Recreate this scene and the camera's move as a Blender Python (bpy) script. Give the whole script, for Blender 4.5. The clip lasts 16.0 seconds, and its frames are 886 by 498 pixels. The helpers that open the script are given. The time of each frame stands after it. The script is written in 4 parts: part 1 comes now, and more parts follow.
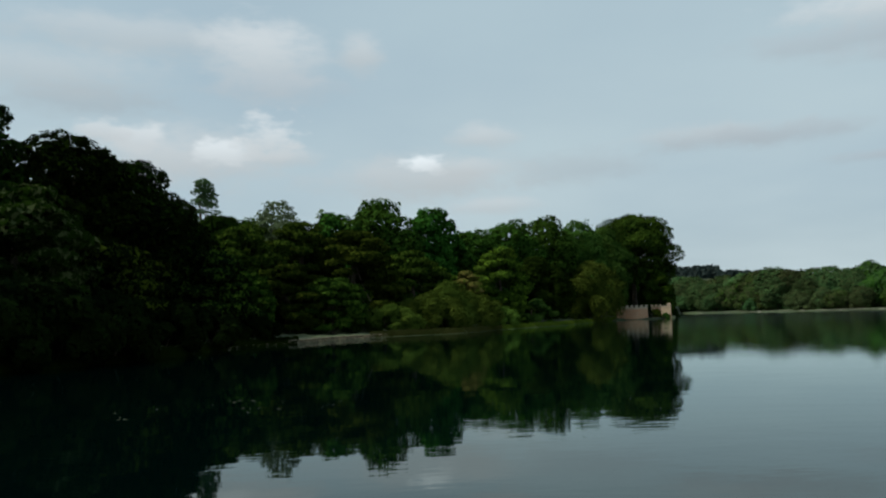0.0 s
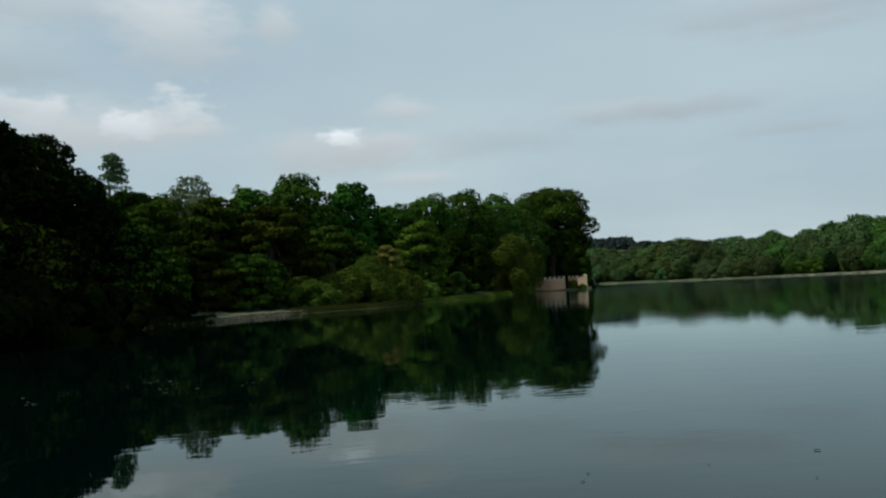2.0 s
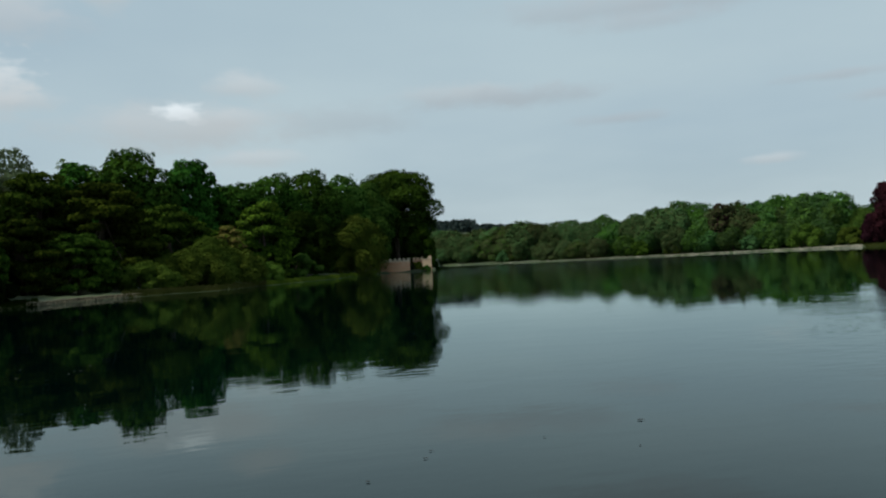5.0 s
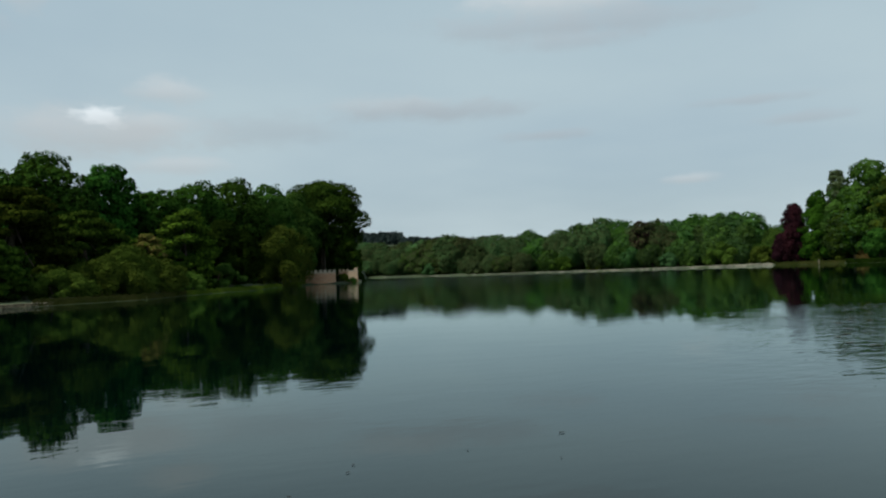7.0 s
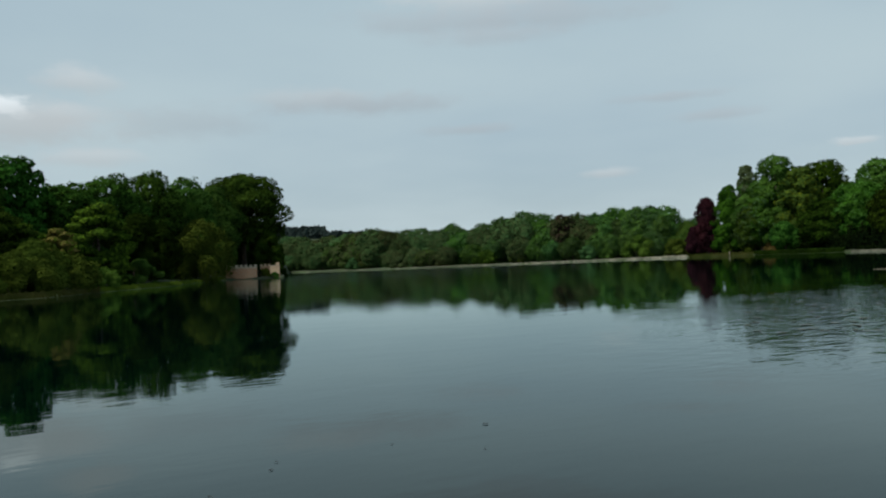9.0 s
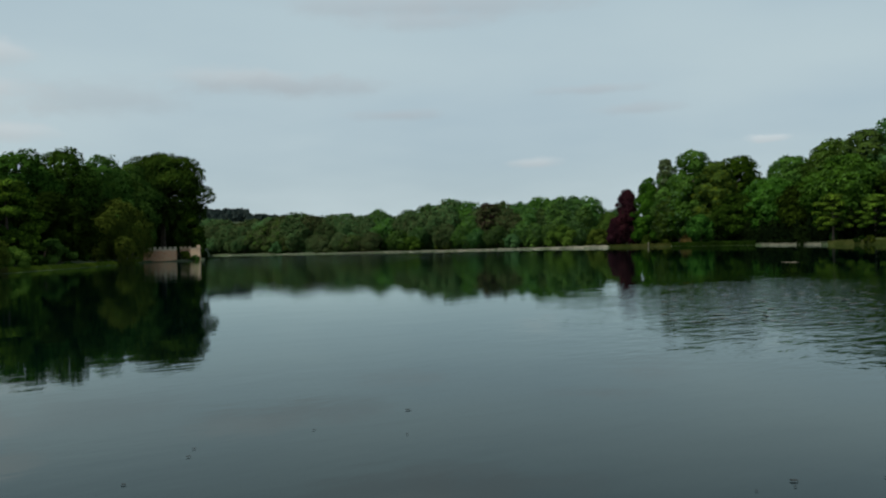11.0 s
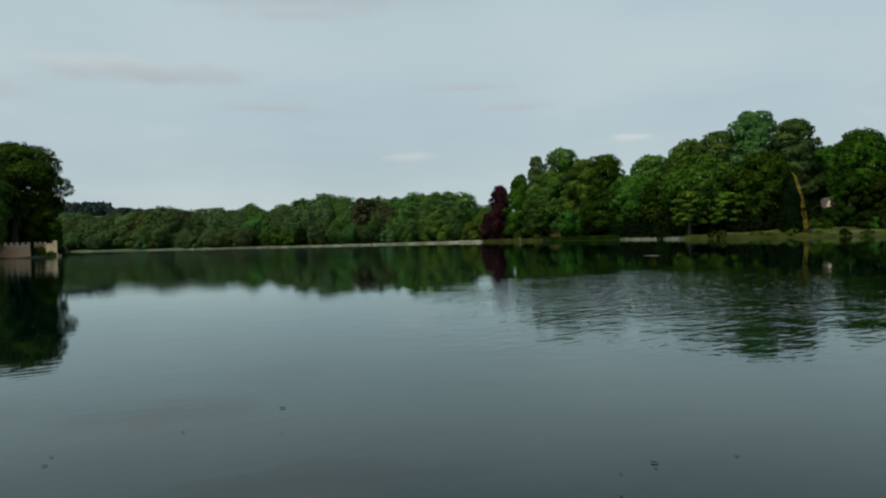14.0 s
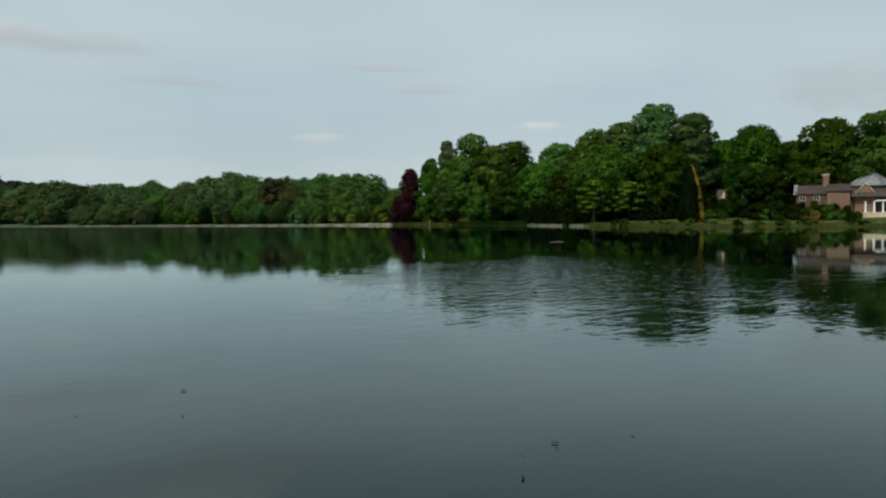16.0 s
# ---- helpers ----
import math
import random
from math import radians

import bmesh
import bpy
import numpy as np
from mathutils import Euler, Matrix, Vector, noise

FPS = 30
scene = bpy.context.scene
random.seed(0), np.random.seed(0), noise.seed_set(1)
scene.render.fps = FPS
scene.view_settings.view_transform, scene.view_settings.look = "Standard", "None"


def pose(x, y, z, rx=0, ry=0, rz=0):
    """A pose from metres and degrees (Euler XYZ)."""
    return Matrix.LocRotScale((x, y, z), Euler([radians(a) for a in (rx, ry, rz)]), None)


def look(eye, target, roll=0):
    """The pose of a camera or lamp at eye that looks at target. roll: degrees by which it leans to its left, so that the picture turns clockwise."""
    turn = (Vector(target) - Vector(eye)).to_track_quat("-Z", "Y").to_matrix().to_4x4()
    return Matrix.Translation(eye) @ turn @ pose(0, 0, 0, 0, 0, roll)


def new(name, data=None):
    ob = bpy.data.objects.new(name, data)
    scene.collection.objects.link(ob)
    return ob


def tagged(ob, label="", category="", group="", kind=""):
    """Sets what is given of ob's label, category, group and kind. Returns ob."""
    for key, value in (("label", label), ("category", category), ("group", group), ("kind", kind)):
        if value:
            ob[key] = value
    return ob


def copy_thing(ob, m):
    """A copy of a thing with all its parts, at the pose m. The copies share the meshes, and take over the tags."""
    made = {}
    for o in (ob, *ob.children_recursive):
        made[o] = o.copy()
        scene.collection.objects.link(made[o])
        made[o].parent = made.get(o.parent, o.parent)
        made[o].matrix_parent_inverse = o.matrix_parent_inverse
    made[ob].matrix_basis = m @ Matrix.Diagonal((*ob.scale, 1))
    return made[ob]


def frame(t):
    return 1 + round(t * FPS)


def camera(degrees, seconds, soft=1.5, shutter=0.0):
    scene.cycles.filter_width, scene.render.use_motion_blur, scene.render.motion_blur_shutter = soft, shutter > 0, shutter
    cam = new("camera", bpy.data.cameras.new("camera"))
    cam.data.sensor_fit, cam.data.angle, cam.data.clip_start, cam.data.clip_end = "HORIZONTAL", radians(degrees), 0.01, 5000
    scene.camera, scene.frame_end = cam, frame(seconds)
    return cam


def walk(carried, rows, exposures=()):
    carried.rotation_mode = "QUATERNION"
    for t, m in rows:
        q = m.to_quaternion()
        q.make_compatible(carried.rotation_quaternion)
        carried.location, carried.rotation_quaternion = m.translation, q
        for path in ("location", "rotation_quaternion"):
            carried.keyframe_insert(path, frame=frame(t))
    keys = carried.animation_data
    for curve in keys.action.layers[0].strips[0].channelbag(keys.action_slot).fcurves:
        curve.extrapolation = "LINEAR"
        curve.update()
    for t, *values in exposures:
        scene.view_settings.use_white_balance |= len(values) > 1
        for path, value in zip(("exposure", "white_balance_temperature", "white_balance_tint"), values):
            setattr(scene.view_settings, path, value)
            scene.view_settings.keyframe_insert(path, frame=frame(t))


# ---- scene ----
EXPOSURES = [(0, -0.07, 6380, 10), (2, -0.09, 6380, 10), (6.5, -0.12, 6360, 10), (9, -0.12, 6380, 10), (12, -0.09, 6500, 10), (16, -0.02, 6680, 10)]
# The camera stands on the bank and turns: seconds, heading (left of +y), tilt up, roll.
EYE = Vector((0.0, 0.0, 1.9))
TURN = [
    (0, 0.63, 4.89, -1.92),
    (0.5, -1.76, 5.27, -1.89),
    (1, -2.65, 5.37, -2.68),
    (1.5, -4.00, 4.63, -2.58),
    (2, -4.99, 2.81, -3.00),
    (2.5, -7.65, 1.92, -2.80),
    (3, -9.46, 1.73, -2.87),
    (3.5, -11.25, 1.60, -2.95),
    (4, -13.40, 1.17, -3.17),
    (6.5, -19.18, 1.38, -2.16),
    (7, -21.21, 1.59, -2.17),
    (7.5, -22.62, 1.25, -2.34),
    (8, -23.86, 1.52, -2.56),
    (8.5, -25.70, 1.24, -2.64),
    (9, -26.64, 0.92, -2.56),
    (11.5, -33.50, -0.48, -1.31),
    (12, -34.86, -0.56, -1.29),
    (12.5, -35.68, -0.73, -1.39),
    (13, -37.59, -0.79, -1.43),
    (13.5, -39.46, -0.73, -1.75),
    (14, -40.77, -0.84, -1.59),
    (14.5, -42.52, -1.38, -1.52),
    (15, -43.68, -1.32, -1.27),
    (15.5, -45.49, -1.78, -0.80),
    (16, -47.24, -2.15, -0.33),
]


def heading(az, tilt=0.0):
    a, b = radians(az), radians(tilt)
    return Vector((-math.sin(a) * math.cos(b), math.cos(a) * math.cos(b), math.sin(b)))


cam = camera(57.9, 16.0, soft=2.15)
walk(cam, [(t, look(EYE, EYE + 2 * heading(az, tilt), roll)) for t, az, tilt, roll in TURN], EXPOSURES)

# ---- world and sun ----
SUN_AZ, SUN_UP = 95.0, 52.0  # heading of the sun, left of +y, and its height
world = bpy.data.worlds.new("sky")
scene.world = world
world.use_nodes = True
wt = world.node_tree
for n in list(wt.nodes):
    wt.nodes.remove(n)


def node(tree, kind, **inputs):
    """A node of that kind; inputs by index (i0) or name, each a value or a socket."""
    n = tree.nodes.new(kind)
    for key, value in inputs.items():
        if key in ("operation", "blend_type", "data_type", "sky_type", "noise_dimensions", "interpolation_type", "feature"):
            if key == "operation":
                n.operation = value
            elif key == "blend_type":
                n.blend_type = value
            elif key == "data_type":
                n.data_type = value
            elif key == "sky_type":
                n.sky_type = value
            elif key == "feature":
                n.feature = value
            else:
                n.interpolation_type = value
            continue
        slot = n.inputs[int(key[1:])] if key[0] == "i" and key[1:].isdigit() else n.inputs[key]
        if isinstance(value, bpy.types.NodeSocket):
            tree.links.new(value, slot)
        else:
            slot.default_value = value
    return n


def calc(tree, op, a, b=0.0, c=0.0):
    return node(tree, "ShaderNodeMath", operation=op, i0=a, i1=b, i2=c).outputs[0]


def blend(tree, f, a, b, kind="MIX"):
    n = node(tree, "ShaderNodeMix", data_type="RGBA", blend_type=kind)
    for slot, value in ((0, f), (6, a), (7, b)):
        if isinstance(value, bpy.types.NodeSocket):
            tree.links.new(value, n.inputs[slot])
        else:
            n.inputs[slot].default_value = value if slot == 0 else (*value[:3], 1)
    return n.outputs[2]


def span(tree, value, low, high, to_low=0.0, to_high=1.0):
    n = node(tree, "ShaderNodeMapRange", interpolation_type="SMOOTHSTEP", i0=value, i1=low, i2=high, i3=to_low, i4=to_high)
    return n.outputs[0]


def grain(tree, vector, scale, detail=4.0, rough=0.55):
    n = node(tree, "ShaderNodeTexNoise", Scale=scale, Detail=detail, Roughness=rough)
    if vector is not None:
        tree.links.new(vector, n.inputs["Vector"])
    return n.outputs[0]


sky = node(wt, "ShaderNodeTexSky", sky_type="NISHITA")
sky.sun_disc, sky.sun_elevation, sky.sun_rotation = False, radians(SUN_UP), radians(-SUN_AZ)
sky.air_density, sky.dust_density, sky.ozone_density = 1.0, 2.0, 1.0
way = node(wt, "ShaderNodeTexCoord").outputs["Generated"]
parts = node(wt, "ShaderNodeSeparateXYZ", i0=way)
vx, vy, vz = parts.outputs
flat = calc(wt, "SQRT", calc(wt, "ADD", calc(wt, "MULTIPLY", vx, vx), calc(wt, "MULTIPLY", vy, vy)))
rise = calc(wt, "DIVIDE", vz, calc(wt, "MAXIMUM", flat, 0.02))
turn = calc(wt, "MULTIPLY", calc(wt, "ARCTAN2", calc(wt, "MULTIPLY", vx, -1.0), vy), 180 / math.pi)
# a high, even cloud sheet, thinner in streaks
deck = calc(wt, "ADD", calc(wt, "MAXIMUM", vz, 0.0), 0.16)
sheet_at = node(wt, "ShaderNodeCombineXYZ", i0=calc(wt, "DIVIDE", vx, deck), i1=calc(wt, "DIVIDE", vy, deck), i2=0.0).outputs[0]
sheet = grain(wt, sheet_at, 0.5, 3.0, 0.45)
fine = grain(wt, sheet_at, 2.2, 6.0, 0.55)
cover = span(wt, calc(wt, "ADD", calc(wt, "MULTIPLY", sheet, 0.88), calc(wt, "MULTIPLY", fine, 0.12)), 0.28, 0.66, 0.5, 0.95)
clear = blend(wt, 1.0, sky.outputs[0], (0.1, 0.1, 0.1), "MULTIPLY")
clear = blend(wt, 0.55, clear, (0.31, 0.46, 0.57))
pale = blend(wt, span(wt, rise, 0.0, 0.45), (0.555, 0.665, 0.695), (0.49, 0.62, 0.67))
tone = blend(wt, cover, clear, pale)
# single clouds: heading, rise, half width in degrees, half height, brightness, how far they cover
CLOUDS = [
    (24.9, 0.267, 4.4, 0.018, 0.47, 0.5), (21.2, 0.351, 7.5, 0.022, 0.66, 0.55), (27.0, 0.298, 6.0, 0.022, 0.64, 0.5), (-8.7, 0.181, 4.2, 0.018, 0.49, 0.45),
    (1.9, 0.176, 5.6, 0.024, 0.62, 0.8), (1.6, 0.194, 1.5, 0.013, 0.92, 0.95), (-1.0, 0.188, 2.2, 0.012, 0.66, 0.6), (18.6, 0.203, 5.6, 0.032, 0.66, 0.85),
    (21.5, 0.226, 1.9, 0.016, 0.76, 0.85), (16.4, 0.211, 2.0, 0.015, 0.82, 0.9), (23.8, 0.232, 1.9, 0.014, 0.72, 0.8), (12.6, 0.229, 2.1, 0.024, 0.76, 0.85),
    (11.6, 0.205, 2.0, 0.012, 0.66, 0.6), (13.0, 0.334, 3.4, 0.040, 0.72, 0.8), (12.2, 0.295, 3.6, 0.018, 0.57, 0.7), (6.2, 0.340, 1.4, 0.022, 0.67, 0.7),
    (-2.3, 0.226, 1.9, 0.014, 0.67, 0.7), (-3.0, 0.138, 2.6, 0.009, 0.66, 0.6), (-29.9, 0.334, 5.2, 0.022, 0.73, 0.75), (-27.5, 0.302, 6.0, 0.014, 0.53, 0.6),
    (-35.3, 0.301, 5.4, 0.015, 0.53, 0.6), (-30.8, 0.280, 4.0, 0.010, 0.54, 0.6), (-18.4, 0.207, 4.4, 0.012, 0.62, 0.6), (-21.6, 0.201, 6.2, 0.011, 0.51, 0.7),
    (-29.0, 0.164, 2.4, 0.006, 0.52, 0.7), (-43.1, 0.187, 3.0, 0.005, 0.53, 0.65), (-45.9, 0.160, 2.2, 0.006, 0.53, 0.65), (-38.5, 0.100, 1.6, 0.005, 0.67, 0.6),
    (-54.3, 0.114, 1.3, 0.005, 0.71, 0.65), (-74.5, 0.146, 5.0, 0.026, 0.49, 0.55)]
billow_at = node(wt, "ShaderNodeCombineXYZ", i0=calc(wt, "MULTIPLY", turn, 0.0175), i1=calc(wt, "MULTIPLY", rise, 1.9), i2=0.0).outputs[0]
billow = calc(wt, "ADD", calc(wt, "MULTIPLY", grain(wt, billow_at, 17.0, 3.0, 0.5), 1.5), calc(wt, "MULTIPLY", grain(wt, billow_at, 60.0, 3.0, 0.5), 0.5))
billow = calc(wt, "SUBTRACT", billow, 1.0)
for az, up, wide, high, bright, much in CLOUDS:
    du = calc(wt, "DIVIDE", calc(wt, "SUBTRACT", turn, az), wide)
    dv = calc(wt, "DIVIDE", calc(wt, "SUBTRACT", rise, up), high)
    far = calc(wt, "SQRT", calc(wt, "ADD", calc(wt, "MULTIPLY", du, du), calc(wt, "MULTIPLY", dv, dv)))
    crisp = bright > 0.68 and up < 0.30
    mask = span(wt, calc(wt, "MULTIPLY_ADD", billow, 1.9 if crisp else 1.2, far), 0.4 if crisp else 0.2, 1.35 if crisp else 1.75, much, 0.0)
    lit = span(wt, dv, -0.9, 0.7, 0.88 if bright > 0.6 else 0.96, 1.04)
    white = node(wt, "ShaderNodeCombineXYZ", i0=calc(wt, "MULTIPLY", lit, bright * (0.91 if bright > 0.6 else 0.86)), i1=calc(wt, "MULTIPLY", lit, bright * 0.985),
                 i2=calc(wt, "MULTIPLY", lit, bright * (1.01 if bright > 0.6 else 1.06))).outputs[0]
    tone = blend(wt, mask, tone, white)
back = node(wt, "ShaderNodeBackground", Color=tone, Strength=1.0)
wt.links.new(back.outputs[0], node(wt, "ShaderNodeOutputWorld").inputs[0])

sun = new("sun", bpy.data.lights.new("sun", "SUN"))
sun.data.energy, sun.data.angle, sun.data.color = 4.2, radians(3.0), (1.0, 0.93, 0.82)
sun.matrix_world = look(heading(SUN_AZ, SUN_UP) * 900, (0, 0, 0))

# ---- materials ----


def material(name):
    m = bpy.data.materials.new(name)
    m.use_nodes = True
    t = m.node_tree
    return m, t, t.nodes["Principled BSDF"], t.nodes["Material Output"]


def leaf_material(name, dark, light, rough=0.75, through_light=0.15):
    m, t, p, out = material(name)
    one = node(t, "ShaderNodeNewGeometry").outputs["Random Per Island"]
    where = node(t, "ShaderNodeTexCoord").outputs["Object"]
    patch = span(t, grain(t, where, 0.22, 3.0), 0.36, 0.64)
    tint = blend(t, calc(t, "ADD", calc(t, "MULTIPLY", one, 0.4), calc(t, "MULTIPLY", patch, 0.6)), dark, light)
    own = node(t, "ShaderNodeObjectInfo").outputs["Random"]
    hue = node(t, "ShaderNodeHueSaturation", Hue=calc(t, "MULTIPLY_ADD", own, 0.04, 0.478), Saturation=1.0,
               Value=calc(t, "MULTIPLY_ADD", own, 0.6, 0.68), Color=tint).outputs[0]
    t.links.new(hue, p.inputs["Base Color"])
    p.inputs["Roughness"].default_value = rough
    p.inputs["Specular IOR Level"].default_value = 0.0
    glow = node(t, "ShaderNodeBsdfTranslucent", Color=hue)
    mix = node(t, "ShaderNodeMixShader", i0=through_light, i1=p.outputs[0], i2=glow.outputs[0])
    t.links.new(mix.outputs[0], out.inputs[0])
    return m


def surface(name, dark, light, scale, rough=0.8, bump=0.3, big=0.15, depth=0.05):
    """A rough surface with grain and wider stains, sized in metres."""
    m, t, p, _ = material(name)
    where = node(t, "ShaderNodeTexCoord").outputs["Object"]
    small, wide = grain(t, where, scale, 6.0), grain(t, where, scale * big, 4.0)
    mixed = calc(t, "ADD", calc(t, "MULTIPLY", small, 0.55), calc(t, "MULTIPLY", wide, 0.45))
    t.links.new(blend(t, span(t, mixed, 0.35, 0.65), dark, light), p.inputs["Base Color"])
    p.inputs["Roughness"].default_value = rough
    p.inputs["Specular IOR Level"].default_value = 0.3
    t.links.new(node(t, "ShaderNodeBump", Strength=bump, Distance=depth, Height=small).outputs[0], p.inputs["Normal"])
    return m


LEAF = {
    "oak": leaf_material("oak_leaf", (0.011, 0.036, 0.006), (0.048, 0.116, 0.016)),
    "beech": leaf_material("beech_leaf", (0.010, 0.029, 0.003), (0.036, 0.084, 0.008)),
    # dark green of hedge and shrubs, painted shade on trees in hollows
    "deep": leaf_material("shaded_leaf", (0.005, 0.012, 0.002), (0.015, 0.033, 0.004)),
    "olive": leaf_material("olive_leaf", (0.014, 0.027, 0.004), (0.046, 0.074, 0.009)),
    "lime": leaf_material("lime_leaf", (0.036, 0.068, 0.006), (0.096, 0.150, 0.013)),
    "tan": leaf_material("tan_leaf", (0.090, 0.080, 0.020), (0.190, 0.150, 0.048)),
    "grey": leaf_material("grey_leaf", (0.052, 0.080, 0.038), (0.120, 0.162, 0.086)),
    "copper": leaf_material("copper_leaf", (0.013, 0.006, 0.009), (0.034, 0.011, 0.015)),
    "gold": leaf_material("gold_conifer", (0.110, 0.082, 0.014), (0.255, 0.178, 0.034)),
    "pine": leaf_material("pine_needle", (0.025, 0.058, 0.020), (0.066, 0.116, 0.044)),
    # bluish grey holds the distance haze over the ridge
    "bluish": leaf_material("hazed_fir_needle", (0.016, 0.026, 0.024), (0.030, 0.042, 0.038)),
    # lifted, low-contrast greens: the far wood's haze is put into this colour
    "far": leaf_material("hazed_wood_leaf", (0.026, 0.058, 0.020), (0.052, 0.102, 0.034)),
    "reed": leaf_material("reed_blade", (0.026, 0.038, 0.008), (0.064, 0.066, 0.020)),
    "bronze": leaf_material("bronze_leaf", (0.032, 0.046, 0.018), (0.058, 0.074, 0.028)),
    # near-black: own colour of cypress and shrubs, painted shade on bank and undergrowth
    "dark_and_shade": leaf_material("dark_needle_and_shade", (0.002, 0.005, 0.002), (0.007, 0.014, 0.003)),
    "mid": leaf_material("ash_leaf", (0.019, 0.050, 0.010), (0.062, 0.126, 0.022)),
    "willow": leaf_material("willow_leaf", (0.030, 0.057, 0.008), (0.072, 0.112, 0.017)),
    "grass": leaf_material("grass_blade", (0.040, 0.074, 0.008), (0.098, 0.138, 0.018)),
}
BARK = surface("bark", (0.030, 0.024, 0.018), (0.090, 0.074, 0.056), 6.0, 0.9, 0.8)
WET = surface("wet_leaf_litter", (0.006, 0.006, 0.004), (0.018, 0.016, 0.011), 30.0, 0.6, 0.2)
GRAVEL = surface("pale_dry_bank", (0.060, 0.064, 0.044), (0.165, 0.160, 0.120), 2.5, 0.95, 0.7, 0.1)
EDGING = surface("mossy_stone", (0.042, 0.037, 0.021), (0.125, 0.108, 0.068), 4.0, 0.9, 0.5)
STONE = surface("pale_stone", (0.300, 0.255, 0.190), (0.500, 0.440, 0.340), 5.0, 0.85, 0.5)
RENDERED = surface("pink_render", (0.052, 0.035, 0.025), (0.090, 0.061, 0.045), 1.0, 0.85, 0.2)
WARM = surface("warm_pink_wall", (0.115, 0.071, 0.046), (0.175, 0.114, 0.077), 1.2, 0.85, 0.2)
BUFF = surface("buff_stone", (0.400, 0.285, 0.185), (0.560, 0.415, 0.280), 2.0, 0.85, 0.3)
SLATE = surface("roof_slate", (0.024, 0.018, 0.015), (0.052, 0.038, 0.031), 3.0, 0.6, 0.5)
LEAD = surface("grey_glass_roof", (0.085, 0.100, 0.105), (0.190, 0.210, 0.215), 1.2, 0.35, 0.15)
WHITE = surface("white_paint", (0.620, 0.610, 0.580), (0.780, 0.770, 0.740), 2.0, 0.5, 0.1)
WOOD = surface("grey_timber", (0.130, 0.110, 0.085), (0.250, 0.215, 0.165), 8.0, 0.8, 0.4)
PANE, _t, _p, _ = material("dark_window_glass")
_p.inputs["Base Color"].default_value = (0.02, 0.025, 0.03, 1)
_p.inputs["Roughness"].default_value = 0.06
PAD = surface("lily_pad", (0.010, 0.016, 0.006), (0.026, 0.034, 0.013), 9.0, 0.75, 0.1)
GRASS, t, p, _ = material("rough_grass")
where = node(t, "ShaderNodeTexCoord").outputs["Object"]
patch, blades = grain(t, where, 0.06, 4.0), grain(t, where, 2.5, 6.0)
t.links.new(blend(t, span(t, calc(t, "ADD", calc(t, "MULTIPLY", patch, 0.6), calc(t, "MULTIPLY", blades, 0.4)), 0.36, 0.62),
                  (0.014, 0.026, 0.006), (0.034, 0.054, 0.012)), p.inputs["Base Color"])
p.inputs["Roughness"].default_value = 0.9
t.links.new(node(t, "ShaderNodeBump", Strength=0.8, Distance=0.12, Height=blades).outputs[0], p.inputs["Normal"])

BRICK, t, p, _ = material("old_red_brick")
where = node(t, "ShaderNodeTexCoord").outputs["UV"]
wall_brick = node(t, "ShaderNodeTexBrick", Scale=1.0)
t.links.new(where, wall_brick.inputs["Vector"])
for key, value in (("Color1", (0.33, 0.145, 0.075, 1)), ("Color2", (0.44, 0.225, 0.125, 1)), ("Mortar", (0.44, 0.36, 0.26, 1)),
                   ("Mortar Size", 0.008), ("Brick Width", 0.225), ("Row Height", 0.075)):
    wall_brick.inputs[key].default_value = value
stain = grain(t, node(t, "ShaderNodeTexCoord").outputs["Object"], 0.9, 5.0)
t.links.new(blend(t, span(t, stain, 0.4, 0.7, 0.0, 0.55), wall_brick.outputs[0], (0.20, 0.16, 0.11)), p.inputs["Base Color"])
p.inputs["Roughness"].default_value = 0.9
t.links.new(node(t, "ShaderNodeBump", Strength=0.5, Distance=0.02, Height=calc(t, "SUBTRACT", 1.0, wall_brick.outputs[1])).outputs[0], p.inputs["Normal"])

# water: dark, clear, with a light swell and one ruffled reach
WATER, t, p, out = material("lake_water")
t.nodes.remove(p)
where = node(t, "ShaderNodeTexCoord").outputs["Object"]
long_way = node(t, "ShaderNodeMapping", Vector=where)
long_way.inputs["Rotation"].default_value = (0, 0, radians(-28))
long_way.inputs["Scale"].default_value = (0.45, 1.0, 1.0)
swell, ripple = grain(t, long_way.outputs[0], 0.9, 3.0, 0.5), grain(t, long_way.outputs[0], 4.6, 3.0, 0.5)
chop = grain(t, long_way.outputs[0], 2.6, 2.0, 0.5)
at = node(t, "ShaderNodeSeparateXYZ", i0=where)
RUFFLE = (24.6, 15.8, 7.4, 15.0, radians(57))  # middle x, y, half length, half width, turn
dx, dy = calc(t, "SUBTRACT", at.outputs[0], RUFFLE[0]), calc(t, "SUBTRACT", at.outputs[1], RUFFLE[1])
ca, sa = math.cos(RUFFLE[4]), math.sin(RUFFLE[4])
lu = calc(t, "DIVIDE", calc(t, "ADD", calc(t, "MULTIPLY", dx, ca), calc(t, "MULTIPLY", dy, -sa)), RUFFLE[2])
lv = calc(t, "DIVIDE", calc(t, "ADD", calc(t, "MULTIPLY", dx, sa), calc(t, "MULTIPLY", dy, ca)), RUFFLE[3])
off = calc(t, "SQRT", calc(t, "ADD", calc(t, "MULTIPLY", lu, lu), calc(t, "MULTIPLY", lv, lv)))
off = calc(t, "ADD", off, calc(t, "MULTIPLY_ADD", grain(t, where, 0.25, 4.0), 0.8, -0.4))
ruffled = span(t, off, 0.35, 1.3, 1.0, 0.0)
